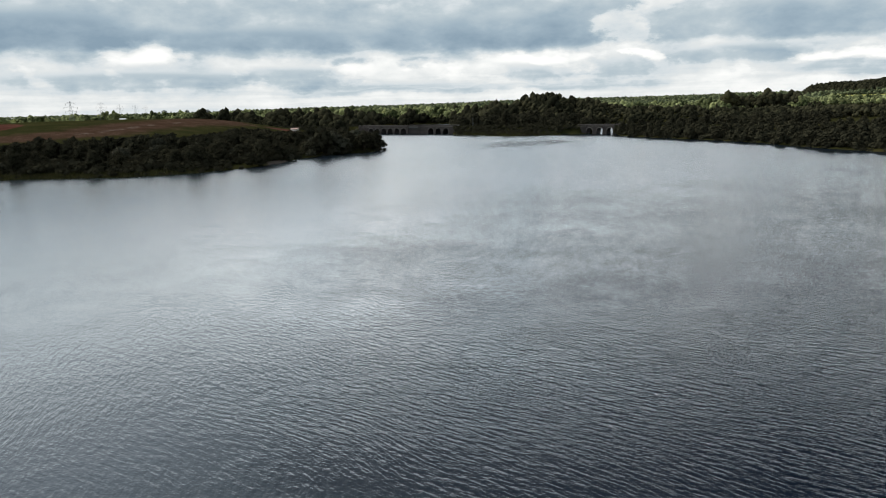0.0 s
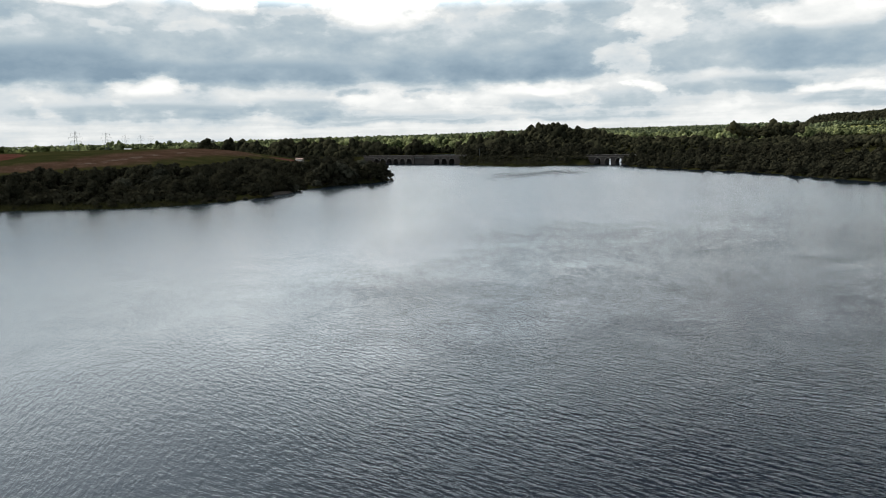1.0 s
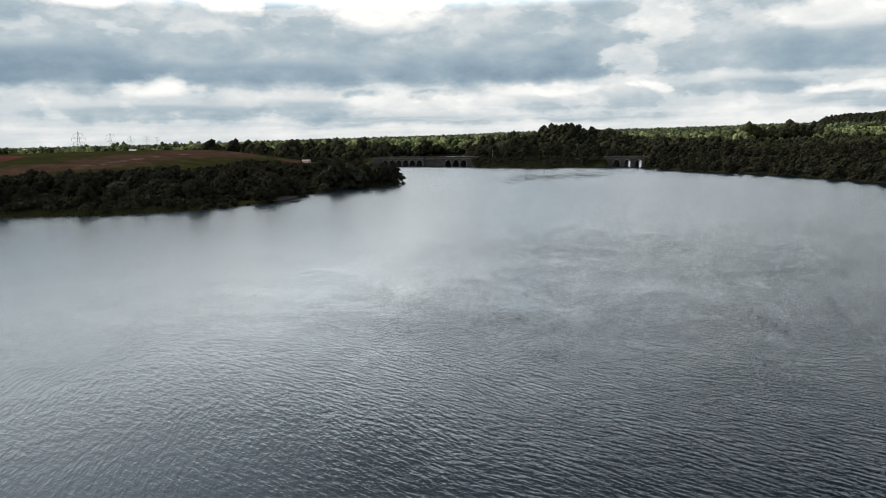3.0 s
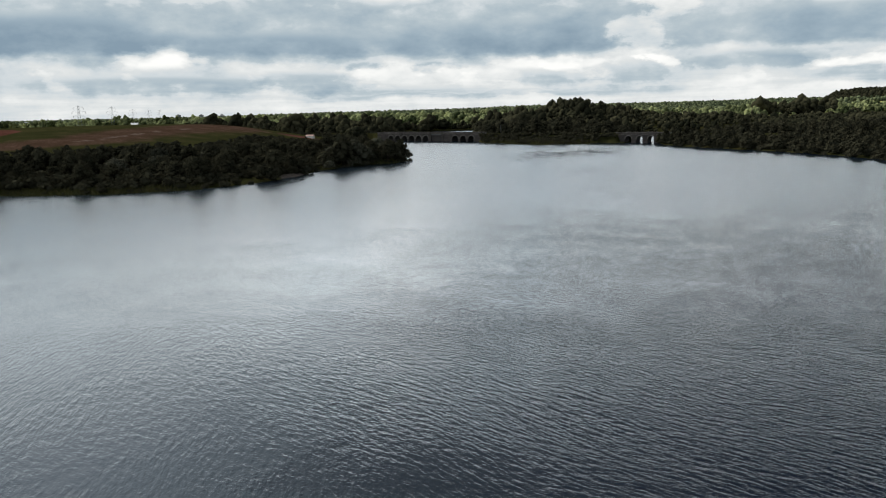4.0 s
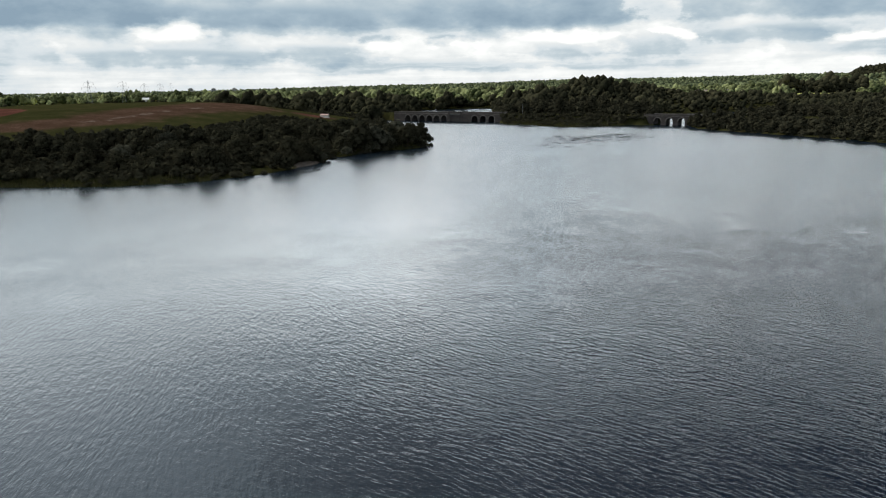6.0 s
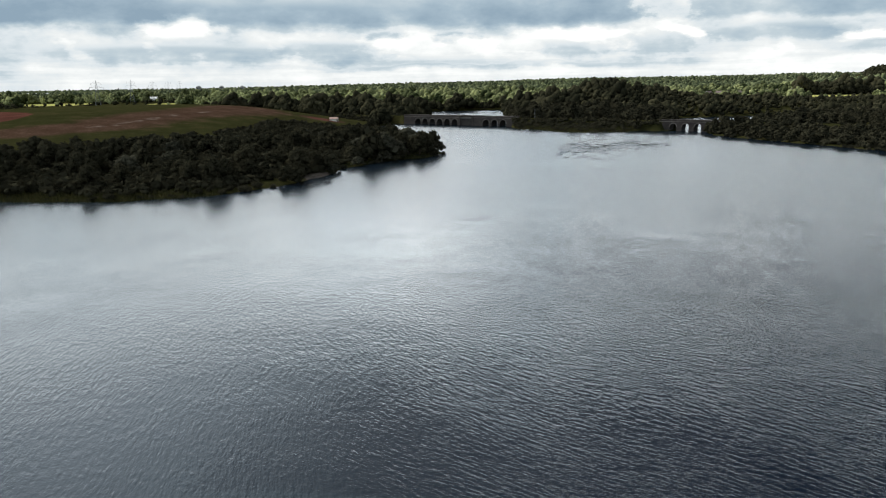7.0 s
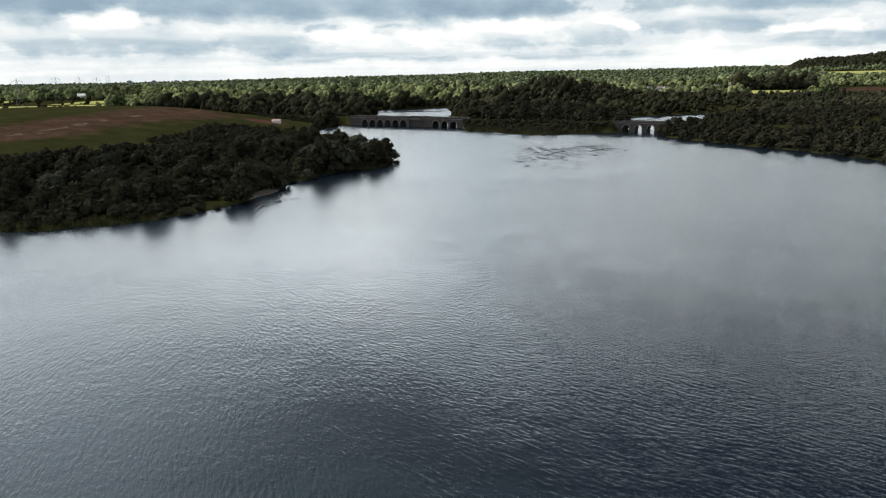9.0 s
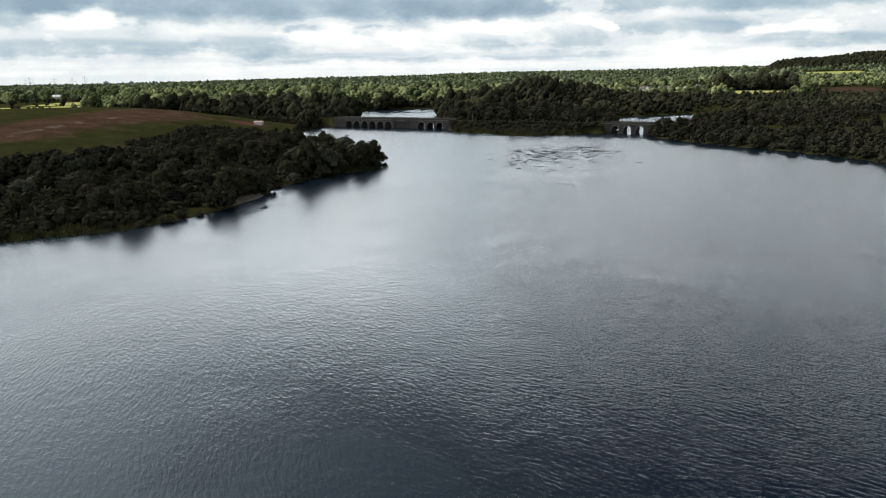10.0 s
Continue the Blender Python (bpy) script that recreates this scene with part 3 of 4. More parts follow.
def clear_of_rail(x, y, gap=6.5):
    s, across = rail_place(x, y)
    return np.abs(across) > gap


def east_limit(x, y):
    """Whether a place lies on the wooded side of the mound's foot."""
    foot = np.interp(y, [380, 430, 470, 585, 640, 680, 720], [-600, -215, -182, -176, -158, -128, -118]) + 5 * np.sin(y / 11)
    return x > foot


def east_bank(x, y):
    d = shore_distance(x, y)
    yard = np.hypot((x + 150) / 26, (y - 676) / 16) > 1
    return (d > 7 + 6 * (x < -120)) & (x < -30) & yard & east_limit(x, y) & ~((x < -118) & (y > 700)) & clear_of_rail(x, y) & ~((x > -70) & (y > 415))


def headland(x, y):
    d = shore_distance(x, y)
    return (d > 4) & (x > -72) & (x < -30) & (y > 410) & (y < 560)


def understory(x, y):
    d = shore_distance(x, y)
    return (d > 7) & (x < -36) & east_limit(x, y) & (y < 640) & clear_of_rail(x, y)


def east_edge(x, y):
    d = shore_distance(x, y)
    return (d > -0.5) & (d < 7) & (x > -112) & (x < -30) & (np.hypot((x + 84) / 7, (y - 366) / 14) > 1) & clear_of_rail(x, y)


def east_bushes(x, y):
    d = shore_distance(x, y)
    return (d > 0.8) & (d < 13) & (x <= -112)


def west_bank(x, y):
    d = shore_distance(x, y)
    return (d > 3) & (x > 128) & (d < 120) & (y < 720) & clear_of_rail(x, y)


def west_under(x, y):
    d = shore_distance(x, y)
    return (d > 3) & (x > 128) & (d < 60) & (y < 700) & clear_of_rail(x, y, 6.0)


def west_edge(x, y):
    d = shore_distance(x, y)
    return (d > -1.5) & (d < 5) & (x > 134) & (y < 622) & clear_of_rail(x, y, 6.5)


def island(x, y):
    d = shore_distance(x, y)
    return (d > 3) & (x > 12) & (x < 150) & (rail_place(x, y)[1] > 7) & (y < 800)


def island_front(x, y):
    d = shore_distance(x, y)
    return (d > 1) & (x > 16) & (x < 128) & (rail_place(x, y)[1] < -6)


def rail_scrub(x, y):
    s, across = rail_place(x, y)
    side = (np.abs(across) > 6.0) & (np.abs(across) < 15)
    return side & ((s < 8) | ((s > 114) & (s < 240))) & (s > -110) & (shore_distance(x, y) > 1.5)


ROUND = ["round", "round", "willow", "round", "willow", "round", "round"]
grove(1, spots_in(11, 9000, -420, -30, 300, 800, east_bank), ROUND, lambda x, y: 1.0 + 0.2 * float(bell(x, y, -90, 462, 34, 48)) - 0.38 * float(smooth(x, -112, -160) * smooth(y, 425, 490)) - 0.3 * float(smooth(x, -95, -125) * smooth(y, 570, 620)) - 0.4 * float(smooth(x, -125, -112) * smooth(y, 515, 560)),
      "trees on the east bank", 6.8)
grove(8, spots_in(18, 2500, -75, -30, 405, 560, headland), ["round", "tall", "round", "willow"], 1.22, "trees on the headland", 6.6)
grove(9, spots_in(19, 16000, -420, -36, 310, 640, understory), ["bush"], 1.15, None, 4.6)
grove(4, spots_in(14, 2500, -115, -30, 310, 730, east_edge), ["bush", "bush", "bush", "willow", "round"], 0.75, "bushes on the east bank", 3.3)
grove(5, spots_in(15, 1500, -330, -110, 300, 360, east_bushes), ["bush"], 0.66, "bushes on the east bank", 3.9)
grove(2, spots_in(12, 8000, 128, 460, 250, 720, west_bank), ["round", "round", "tall", "round", "round"], 0.8, "trees on the west bank", 8.0)
grove(6, spots_in(16, 4000, 134, 320, 250, 625, west_edge), ["bush", "bush", "round"], 0.82, "bushes on the west bank", 2.9)
grove(3, spots_in(13, 4000, 10, 150, 630, 800, island), ["round", "round", "tall", "round"], 1.15, "trees on the island", 7.0)
grove(7, spots_in(17, 1500, 14, 130, 600, 690, island_front), ["bush"], 0.8, "bushes on the island", 3.8)
grove(10, spots_in(20, 24000, -190, 140, 610, 800, rail_scrub), ["bush"], 0.8, None, 2.9)
grove(12, spots_in(22, 16000, 128, 460, 250, 720, west_under), ["bush"], 1.1, None, 4.8)


# ---- the woods beyond ----
def open_land(x, y):
    """Where the far land carries no trees."""
    fields = field_cover(x, y) > 0.3
    west_pasture = ploughland(x, y) < 1
    farmland = np.hypot((x + 590) / 120, (y - 1230) / 260) < 1
    village = (x + 23 > 0.315 * (y - 87)) & (x + 23 < 0.44 * (y - 87)) & (y > 1130) & (y < 1530)
    return fields | west_pasture | farmland | village | ((mound_profile(x, y) > 0.03) & (y < 815)) | (shore_distance(x, y) < 3)


def wood_cover(x, y):
    """How thickly the far land is wooded, 0 to 1."""
    patch = ripple_field(x, y, 420, 5)
    east = smooth(x, -300, -520) * smooth(y, 2600, 1500)
    return np.clip(1.0 - east * smooth(patch, 0.35, -0.25) * 0.94, 0, 1)


def far_lump(rng, lobes, ball=None):
    """A far tree's crown: a few rough lobes."""
    pieces = []
    if lobes >= 5:
        # a dome of small lobes over a core
        for k in range(lobes):
            up = (k + 0.5) / lobes
            a, r = k * 2.4 + rng.uniform(0, 0.8), 0.72 * math.sqrt(1 - up**1.6)
            s = rng.uniform(0.34, 0.52)
            v = CORE_V * (0.75 + 0.45 * rng.random((len(CORE_V), 1))) * (s, s, s * 0.9)
            pieces.append((v + (r * math.cos(a), r * math.sin(a), -0.55 + 1.25 * up), CORE_F))
        pieces.append((CORE_V * (0.6, 0.6, 0.75) + (0, 0, -0.1), CORE_F))
        return joined(pieces)
    for k in range(lobes):
        a = k * 2.4 + rng.uniform(0, 1)
        r = 0.0 if lobes == 1 else rng.uniform(0.25, 0.6)
        s = 1.0 if lobes == 1 else rng.uniform(0.45, 0.7)
        ball_v, ball_f = ball or (SMALL_V, SMALL_F)
        v = ball_v * (0.72 + 0.5 * rng.random((len(ball_v), 1))) * (s, s, s * 0.95)
        pieces.append((v + (r * math.cos(a), r * math.sin(a), rng.uniform(-0.25, 0.45) if lobes > 1 else 0.0), ball_f))
    return joined(pieces)


def scatter(name, label, seed, y0, y1, spacing, size, lobes, spread_x, material_used, keep=None, taper=False, ball=None, everywhere=False):
    """Many far trees as one joined mesh."""
    rng = np.random.default_rng(seed)
    shapes = [far_lump(rng, lobes, ball) for _ in range(10)]
    if taper:
        shapes = [(v * np.stack([1.15 - 0.55 * v[:, 2], 1.15 - 0.55 * v[:, 2], np.full(len(v), 1.7)], -1), f) for v, f in shapes]
    pieces, tones = [], []
    for y in np.arange(y0, y1, spacing):
        half = spread_x(y)
        xs = np.arange(half[0], half[1], spacing) + rng.uniform(-0.45, 0.45, len(np.arange(half[0], half[1], spacing))) * spacing
        yy = y + rng.uniform(-0.45, 0.45, len(xs)) * spacing
        ok = (~open_land(xs, yy) | everywhere) & (rng.random(len(xs)) < (wood_cover(xs, yy) if keep is None else keep(xs, yy)))
        xs, yy = xs[ok], yy[ok]
        zz = height(xs, yy)
        stands = 0.34 * ripple_field(xs, yy, 60, 31) + 0.2 * ripple_field(xs, yy, 240, 37)
        growth = 1.0 + 0.3 * np.clip(ripple_field(xs, yy, 75, 33), -1, 1)
        for px, py, pz, stand, grown in zip(xs, yy, zz, stands, growth):
            v, f = shapes[rng.integers(len(shapes))]
            s = size * rng.choice((0.55, 0.75, 0.9, 1.0, 1.2, 1.5)) * rng.uniform(0.88, 1.12)
            s *= grown
            a = rng.uniform(0, 6.28)
            turn = np.array(((math.cos(a), -math.sin(a), 0), (math.sin(a), math.cos(a), 0), (0, 0, rng.uniform(0.8, 1.4))))
            pieces.append((v @ turn.T * s + (px, py, pz + 0.95 * s), f))
            tones.append((len(v), np.clip(rng.choice((0.05, 0.3, 0.45, 0.55, 0.75, 1.0)) + stand + rng.normal() * 0.08, 0, 1)))
    if pieces:
        ob = mesh_object(name, *joined(pieces), material_used)
        values = np.concatenate([np.full(count, tone) for count, tone in tones]).astype(np.float32)
        ob.data.attributes.new("tone", "FLOAT", "POINT").data.foreach_set("value", values)
        tagged(ob, label, "woodland", kind="stuff")
    return sum(len(f) for _, f in pieces)


def view_width(y):
    return (-0.72 * y - 60, 0.78 * y + 60)


CORE = (CORE_V, CORE_F)
scatter("far_wood", "mixed green woodland beyond the reservoir", 21, 1066, 1210, 9.5, 5.4, 7, lambda y: (-520, 560), LEAF_SUNLIT)
scatter("middle_wood", "mixed green woodland on gently rising land", 22, 1210, 1900, 16.5, 5.7, 6, lambda y: (-0.66 * y, 0.72 * y), LEAF_SUNLIT,
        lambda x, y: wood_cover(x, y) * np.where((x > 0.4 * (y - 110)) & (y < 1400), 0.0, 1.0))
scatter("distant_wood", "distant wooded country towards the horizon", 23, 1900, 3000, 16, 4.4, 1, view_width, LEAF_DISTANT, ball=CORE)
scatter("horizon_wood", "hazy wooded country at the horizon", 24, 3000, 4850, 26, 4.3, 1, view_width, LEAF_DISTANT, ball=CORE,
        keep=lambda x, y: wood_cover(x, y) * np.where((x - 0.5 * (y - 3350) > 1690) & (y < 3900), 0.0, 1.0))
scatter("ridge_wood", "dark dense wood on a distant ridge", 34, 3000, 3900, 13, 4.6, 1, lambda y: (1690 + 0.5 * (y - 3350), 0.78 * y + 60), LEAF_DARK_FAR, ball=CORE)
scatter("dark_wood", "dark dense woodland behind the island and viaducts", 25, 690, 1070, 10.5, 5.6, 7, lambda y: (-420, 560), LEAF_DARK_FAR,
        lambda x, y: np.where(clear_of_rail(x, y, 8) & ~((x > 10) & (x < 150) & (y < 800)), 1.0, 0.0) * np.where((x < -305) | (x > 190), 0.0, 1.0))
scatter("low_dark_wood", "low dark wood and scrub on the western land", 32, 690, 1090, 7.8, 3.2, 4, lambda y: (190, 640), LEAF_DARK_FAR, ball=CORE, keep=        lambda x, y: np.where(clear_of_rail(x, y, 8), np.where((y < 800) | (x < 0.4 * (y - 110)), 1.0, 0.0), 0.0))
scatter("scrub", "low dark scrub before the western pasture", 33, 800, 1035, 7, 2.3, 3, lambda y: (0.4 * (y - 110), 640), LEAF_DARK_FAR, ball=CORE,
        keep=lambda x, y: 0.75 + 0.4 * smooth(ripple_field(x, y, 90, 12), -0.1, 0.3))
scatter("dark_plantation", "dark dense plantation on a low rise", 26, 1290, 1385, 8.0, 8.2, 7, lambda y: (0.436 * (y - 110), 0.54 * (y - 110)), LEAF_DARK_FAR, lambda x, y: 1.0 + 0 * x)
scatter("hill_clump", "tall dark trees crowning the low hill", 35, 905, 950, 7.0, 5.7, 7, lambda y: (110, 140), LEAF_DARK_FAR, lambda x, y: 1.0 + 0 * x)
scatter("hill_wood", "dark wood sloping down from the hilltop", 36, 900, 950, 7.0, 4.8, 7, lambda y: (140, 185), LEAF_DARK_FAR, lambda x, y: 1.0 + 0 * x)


def hedges(x, y):
    """Hedge lines and clumps on open farmland, none on the fields themselves."""
    line = np.minimum(np.abs((x + 0.3 * y) % 110 - 55), np.abs((y - 0.2 * x) % 90 - 45)) < 7
    clump = ripple_field(x, y, 120, 8) > 0.45
    return np.where(line, 0.6, np.where(clump, 0.35, 0.02)) * (field_cover(x, y) < 0.3) * (shore_distance(x, y) > 5) * ((mound_profile(x, y) < 0.03) | (y > 815))


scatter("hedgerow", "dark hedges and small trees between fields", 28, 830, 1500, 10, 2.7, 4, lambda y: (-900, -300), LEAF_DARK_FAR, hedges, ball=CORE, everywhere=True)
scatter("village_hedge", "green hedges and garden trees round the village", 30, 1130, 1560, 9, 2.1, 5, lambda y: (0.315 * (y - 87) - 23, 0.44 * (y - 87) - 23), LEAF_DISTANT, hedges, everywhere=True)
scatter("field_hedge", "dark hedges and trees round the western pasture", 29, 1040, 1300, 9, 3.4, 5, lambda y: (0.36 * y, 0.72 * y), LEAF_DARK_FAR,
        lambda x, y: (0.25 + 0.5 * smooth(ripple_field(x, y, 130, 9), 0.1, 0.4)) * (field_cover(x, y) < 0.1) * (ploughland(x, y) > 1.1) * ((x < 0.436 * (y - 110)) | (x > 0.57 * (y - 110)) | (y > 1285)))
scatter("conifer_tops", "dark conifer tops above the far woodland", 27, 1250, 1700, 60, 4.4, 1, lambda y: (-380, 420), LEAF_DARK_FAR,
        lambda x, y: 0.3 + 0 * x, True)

for grey, pieces in JOINED.items():
    tagged(mesh_object("willow_thicket" if grey else "bank_wood", *joined(pieces), LEAF_GREY if grey else LEAF_SHADED),
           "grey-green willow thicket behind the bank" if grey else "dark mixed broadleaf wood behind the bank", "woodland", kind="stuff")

# ---- viaducts ----


def rail_pose(s, z=0.0):
    w = (RAIL_B - RAIL_A) / np.linalg.norm(RAIL_B - RAIL_A)
    at = RAIL_A + w * s
    return pose(at[0], at[1], z, 0, 0, math.degrees(math.atan2(w[1], w[0])))


def arch_bay_mesh(span, opening, spring, top, thick):
    """A bay of an arcade: a block with a round-headed opening through it."""
    bm = bmesh.new()
    r = opening / 2
    outline = [(-span / 2, -2.5), (-r, -2.5)] + [(-r * math.cos(t), spring + r * math.sin(t)) for t in np.linspace(0, math.pi, 15)]
    outline += [(r, -2.5), (span / 2, -2.5), (span / 2, top), (-span / 2, top)]
    face = bm.faces.new([bm.verts.new((x, -thick / 2, z)) for x, z in outline])
    made = bmesh.ops.extrude_face_region(bm, geom=[face])["geom"]
    bmesh.ops.translate(bm, vec=(0, thick, 0), verts=[g for g in made if isinstance(g, bmesh.types.BMVert)])
    bmesh.ops.recalc_face_normals(bm, faces=bm.faces)
    return bm


def arch_ring_mesh(opening, spring, thick, side):
    """The ring of brick headers round an opening, a little proud of one face."""
    bm = bmesh.new()
    r0, r1 = opening / 2 + 0.01, opening / 2 + 0.55
    y0, y1 = side * (thick / 2 + 0.002), side * (thick / 2 + 0.07)
    rows = []
    for t in np.linspace(0, math.pi, 15):
        c, s = math.cos(t), math.sin(t)
        rows.append([bm.verts.new((-r * c, y, spring + r * s)) for r, y in ((r0, y0), (r0, y1), (r1, y1), (r1, y0))])
    for p, q in zip(rows, rows[1:]):
        for k in range(4):
            bm.faces.new((p[k], p[(k + 1) % 4], q[(k + 1) % 4], q[k]))
    bmesh.ops.recalc_face_normals(bm, faces=bm.faces)
    return bm


def block(name, x0, x1, y0, y1, z0, z1, mat, parent, bevel=0.05):
    bm = bmesh.new()
    box(bm, x0, x1, y0, y1, z0, z1, bevel)
    return part(name, bm, mat, parent)


def viaduct(label, s0, s1, bays, span, opening, spring, top, parapet, solids, girder=None):
    thick = 10.5
    root = thing("railway_viaduct", rail_pose(s0), label, "viaduct", "viaducts of the railway")
    first = None
    for s in bays:
        if first is None:
            first = part("arch_bay", arch_bay_mesh(span, opening, spring, top, thick), BRICK, root)
            rings = [part("arch_ring", arch_ring_mesh(opening, spring, thick, side), COPING, first) for side in (-1, 1)]
            bay = first
        else:
            bay = new("arch_bay", first.data)
            bay.parent = root
            for ring in rings:
                new("arch_ring", ring.data).parent = bay
        bay.location = (s - s0, 0, 0)
        for side in (-1, 1):
            # pier nosing at the bay's east side
            x = s - s0 - span / 2
            w = (span - opening) / 2
            bm = bmesh.new()
            box(bm, x - w * 0.8, x + w * 0.8, *sorted((side * thick / 2, side * (thick / 2 + 0.45))), -2.5, spring - 0.1, 0.12)
            part("pier_nosing", bm, BRICK, root)
    for x0, x1 in solids:
        block("abutment", x0 - s0, x1 - s0, -thick / 2 - 0.15, thick / 2 + 0.15, -2.5, top, BRICK, root)
    if girder:
        x0, x1 = girder
        block("recessed_wall", x0 - s0, x1 - s0, -thick / 2 + 0.7, thick / 2 - 0.7, -2.5, top - 1.5, BRICK, root)
        for y in (-thick / 2 + 0.3, thick / 2 - 0.3):
            bm = bmesh.new()
            box(bm, x0 - s0, x1 - s0, y - 0.06, y + 0.06, top - 1.5, top - 0.06)
            for z in (top - 1.5, top - 0.066):
                box(bm, x0 - s0, x1 - s0, y - 0.3, y + 0.3, z, z + 0.06)
            for x in np.arange(x0 - s0 + 0.6, x1 - s0, 1.5):
                box(bm, x - 0.04, x + 0.04, y - 0.25, y + 0.25, top - 1.44, top - 0.07)
            part("girder", bm, GIRDER, root, "riveted plate girder")
        for x in (x0, x1):
            block("pilaster", x - s0 - 0.9, x - s0 + 0.9, -thick / 2 - 0.5, thick / 2 + 0.5, -2.5, parapet + 0.35, BRICK, root, 0.08)
    block("ballast_bed", 0, s1 - s0, -thick / 2 + 0.55, thick / 2 - 0.55, top + 0.004, top + 0.3, BALLAST, root)
    for side in (-1, 1):
        y0, y1 = sorted((side * thick / 2, side * (thick / 2 - 0.5)))
        block("parapet", 0, s1 - s0, y0, y1, top + 0.004, parapet - 0.15, BRICK, root)
        block("coping", 0, s1 - s0, y0 - 0.1, y1 + 0.1, parapet - 0.147, parapet, COPING, root, 0.04)
        y0, y1 = sorted((side * (thick / 2 + 0.003), side * (thick / 2 + 0.16)))
        block("string_course", 0, s1 - s0, y0, y1, top - 0.35, top - 0.05, COPING, root, 0.04)
        for y in (1.0, 2.44):
            block("rail", 0, s1 - s0, side * y - 0.04, side * y + 0.04, top + 0.304, top + 0.45, STEEL, root, 0.01)
    return root


viaduct("dark brick railway viaduct with low arches and girder span", 0, 115, [15.7 + 8.0 * k for k in range(6)] + [87.8, 96.2, 104.6], 8.0, 6.0, 2.45, 7.1, 8.4,
        [(0, 11.72), (59.68, 61.0), (74.0, 83.82), (91.78, 92.22), (100.18, 100.62), (108.58, 115)], (61.0, 74.0))
viaduct("dark brick railway viaduct with open round arches", 238, 281, [248.5, 257.5, 266.5], 9.0, 4.9, 3.0, 7.0, 8.2, [(238, 244.02), (270.98, 281)])


def signal_post(s, across, tall):
    m = rail_pose(s, 7.4) @ Matrix.Translation((0, across, 0))
    root = thing("signal_post", m, "slim grey railway signal post beside the line", "signal")
    bm = bmesh.new()
    bmesh.ops.create_cone(bm, segments=10, radius1=0.16, radius2=0.10, depth=tall, matrix=Matrix.Translation((0, 0, tall / 2 - 0.3)), cap_ends=True)
    part("post", bm, STEEL, root)
    bm = bmesh.new()
    box(bm, -0.25, 0.25, -0.2, 0.12, tall - 1.6, tall - 0.4, 0.04)
    part("signal_head", bm, GIRDER, root)
    bm = bmesh.new()
    for k in range(8):
        z = 0.6 + k * 0.6
        box(bm, -0.2, 0.2, 0.16, 0.2, z, z + 0.04)
    part("ladder", bm, STEEL, root)


signal_post(134, -4.0, 7.5)


# ---- pylons ----
def pylon(x, y, tall, turn):
    root = thing("electricity_pylon", pose(x, y, float(height(x, y)) - 0.3, 0, 0, turn), "grey steel lattice electricity pylon on far farmland", "pylon", "line of pylons")

    def half(z):
        k = z / tall
        return 0.09 * tall * (1 - k) ** 1.25 + 0.011 * tall

    levels = [tall * k for k in (0.0, 0.18, 0.34, 0.48, 0.6, 0.7, 0.79, 0.88, 0.96)]
    corners = [(-1, -1), (1, -1), (1, 1), (-1, 1)]
    for cx, cy in corners:
        bm = bmesh.new()
        for a, b in zip(levels, levels[1:]):
            beam(bm, (cx * half(a), cy * half(a), a), (cx * half(b), cy * half(b), b), 0.15)
        part("leg", bm, STEEL, root)
    for k in range(4):
        (ax, ay), (bx, by) = corners[k], corners[(k + 1) % 4]
        bm = bmesh.new()
        for a, b in zip(levels, levels[1:]):
            beam(bm, (ax * half(a), ay * half(a), a), (bx * half(b), by * half(b), b), 0.06)
            beam(bm, (bx * half(a), by * half(a), a), (ax * half(b), ay * half(b), b), 0.06)
        part("lattice", bm, STEEL, root)
    for z, reach in ((0.62, 0.17), (0.76, 0.21), (0.9, 0.15)):
        bm = bmesh.new()
        for side in (-1, 1):
            tip = (side * reach * tall, 0, z * tall + 0.4)
            for y in (-1, 1):
                beam(bm, (side * half(z * tall), y * half(z * tall), z * tall), tip, 0.13)
            beam(bm, (side * half(z * tall), 0, z * tall + 0.05 * tall), tip, 0.13)
        arm = part("cross_arm", bm, STEEL, root)
        for side in (-1, 1):
            bm = bmesh.new()
            bmesh.ops.create_cone(bm, segments=6, radius1=0.22, radius2=0.22, depth=3.0, cap_ends=True,
                                  matrix=Matrix.Translation((side * reach * tall, 0, z * tall - 1.2)))
            part("insulator", bm, CONCRETE, arm)
    bm = bmesh.new()
    beam(bm, (0, 0, 0.94 * tall), (0, 0, tall), 0.35)
    part("peak", bm, STEEL, root)


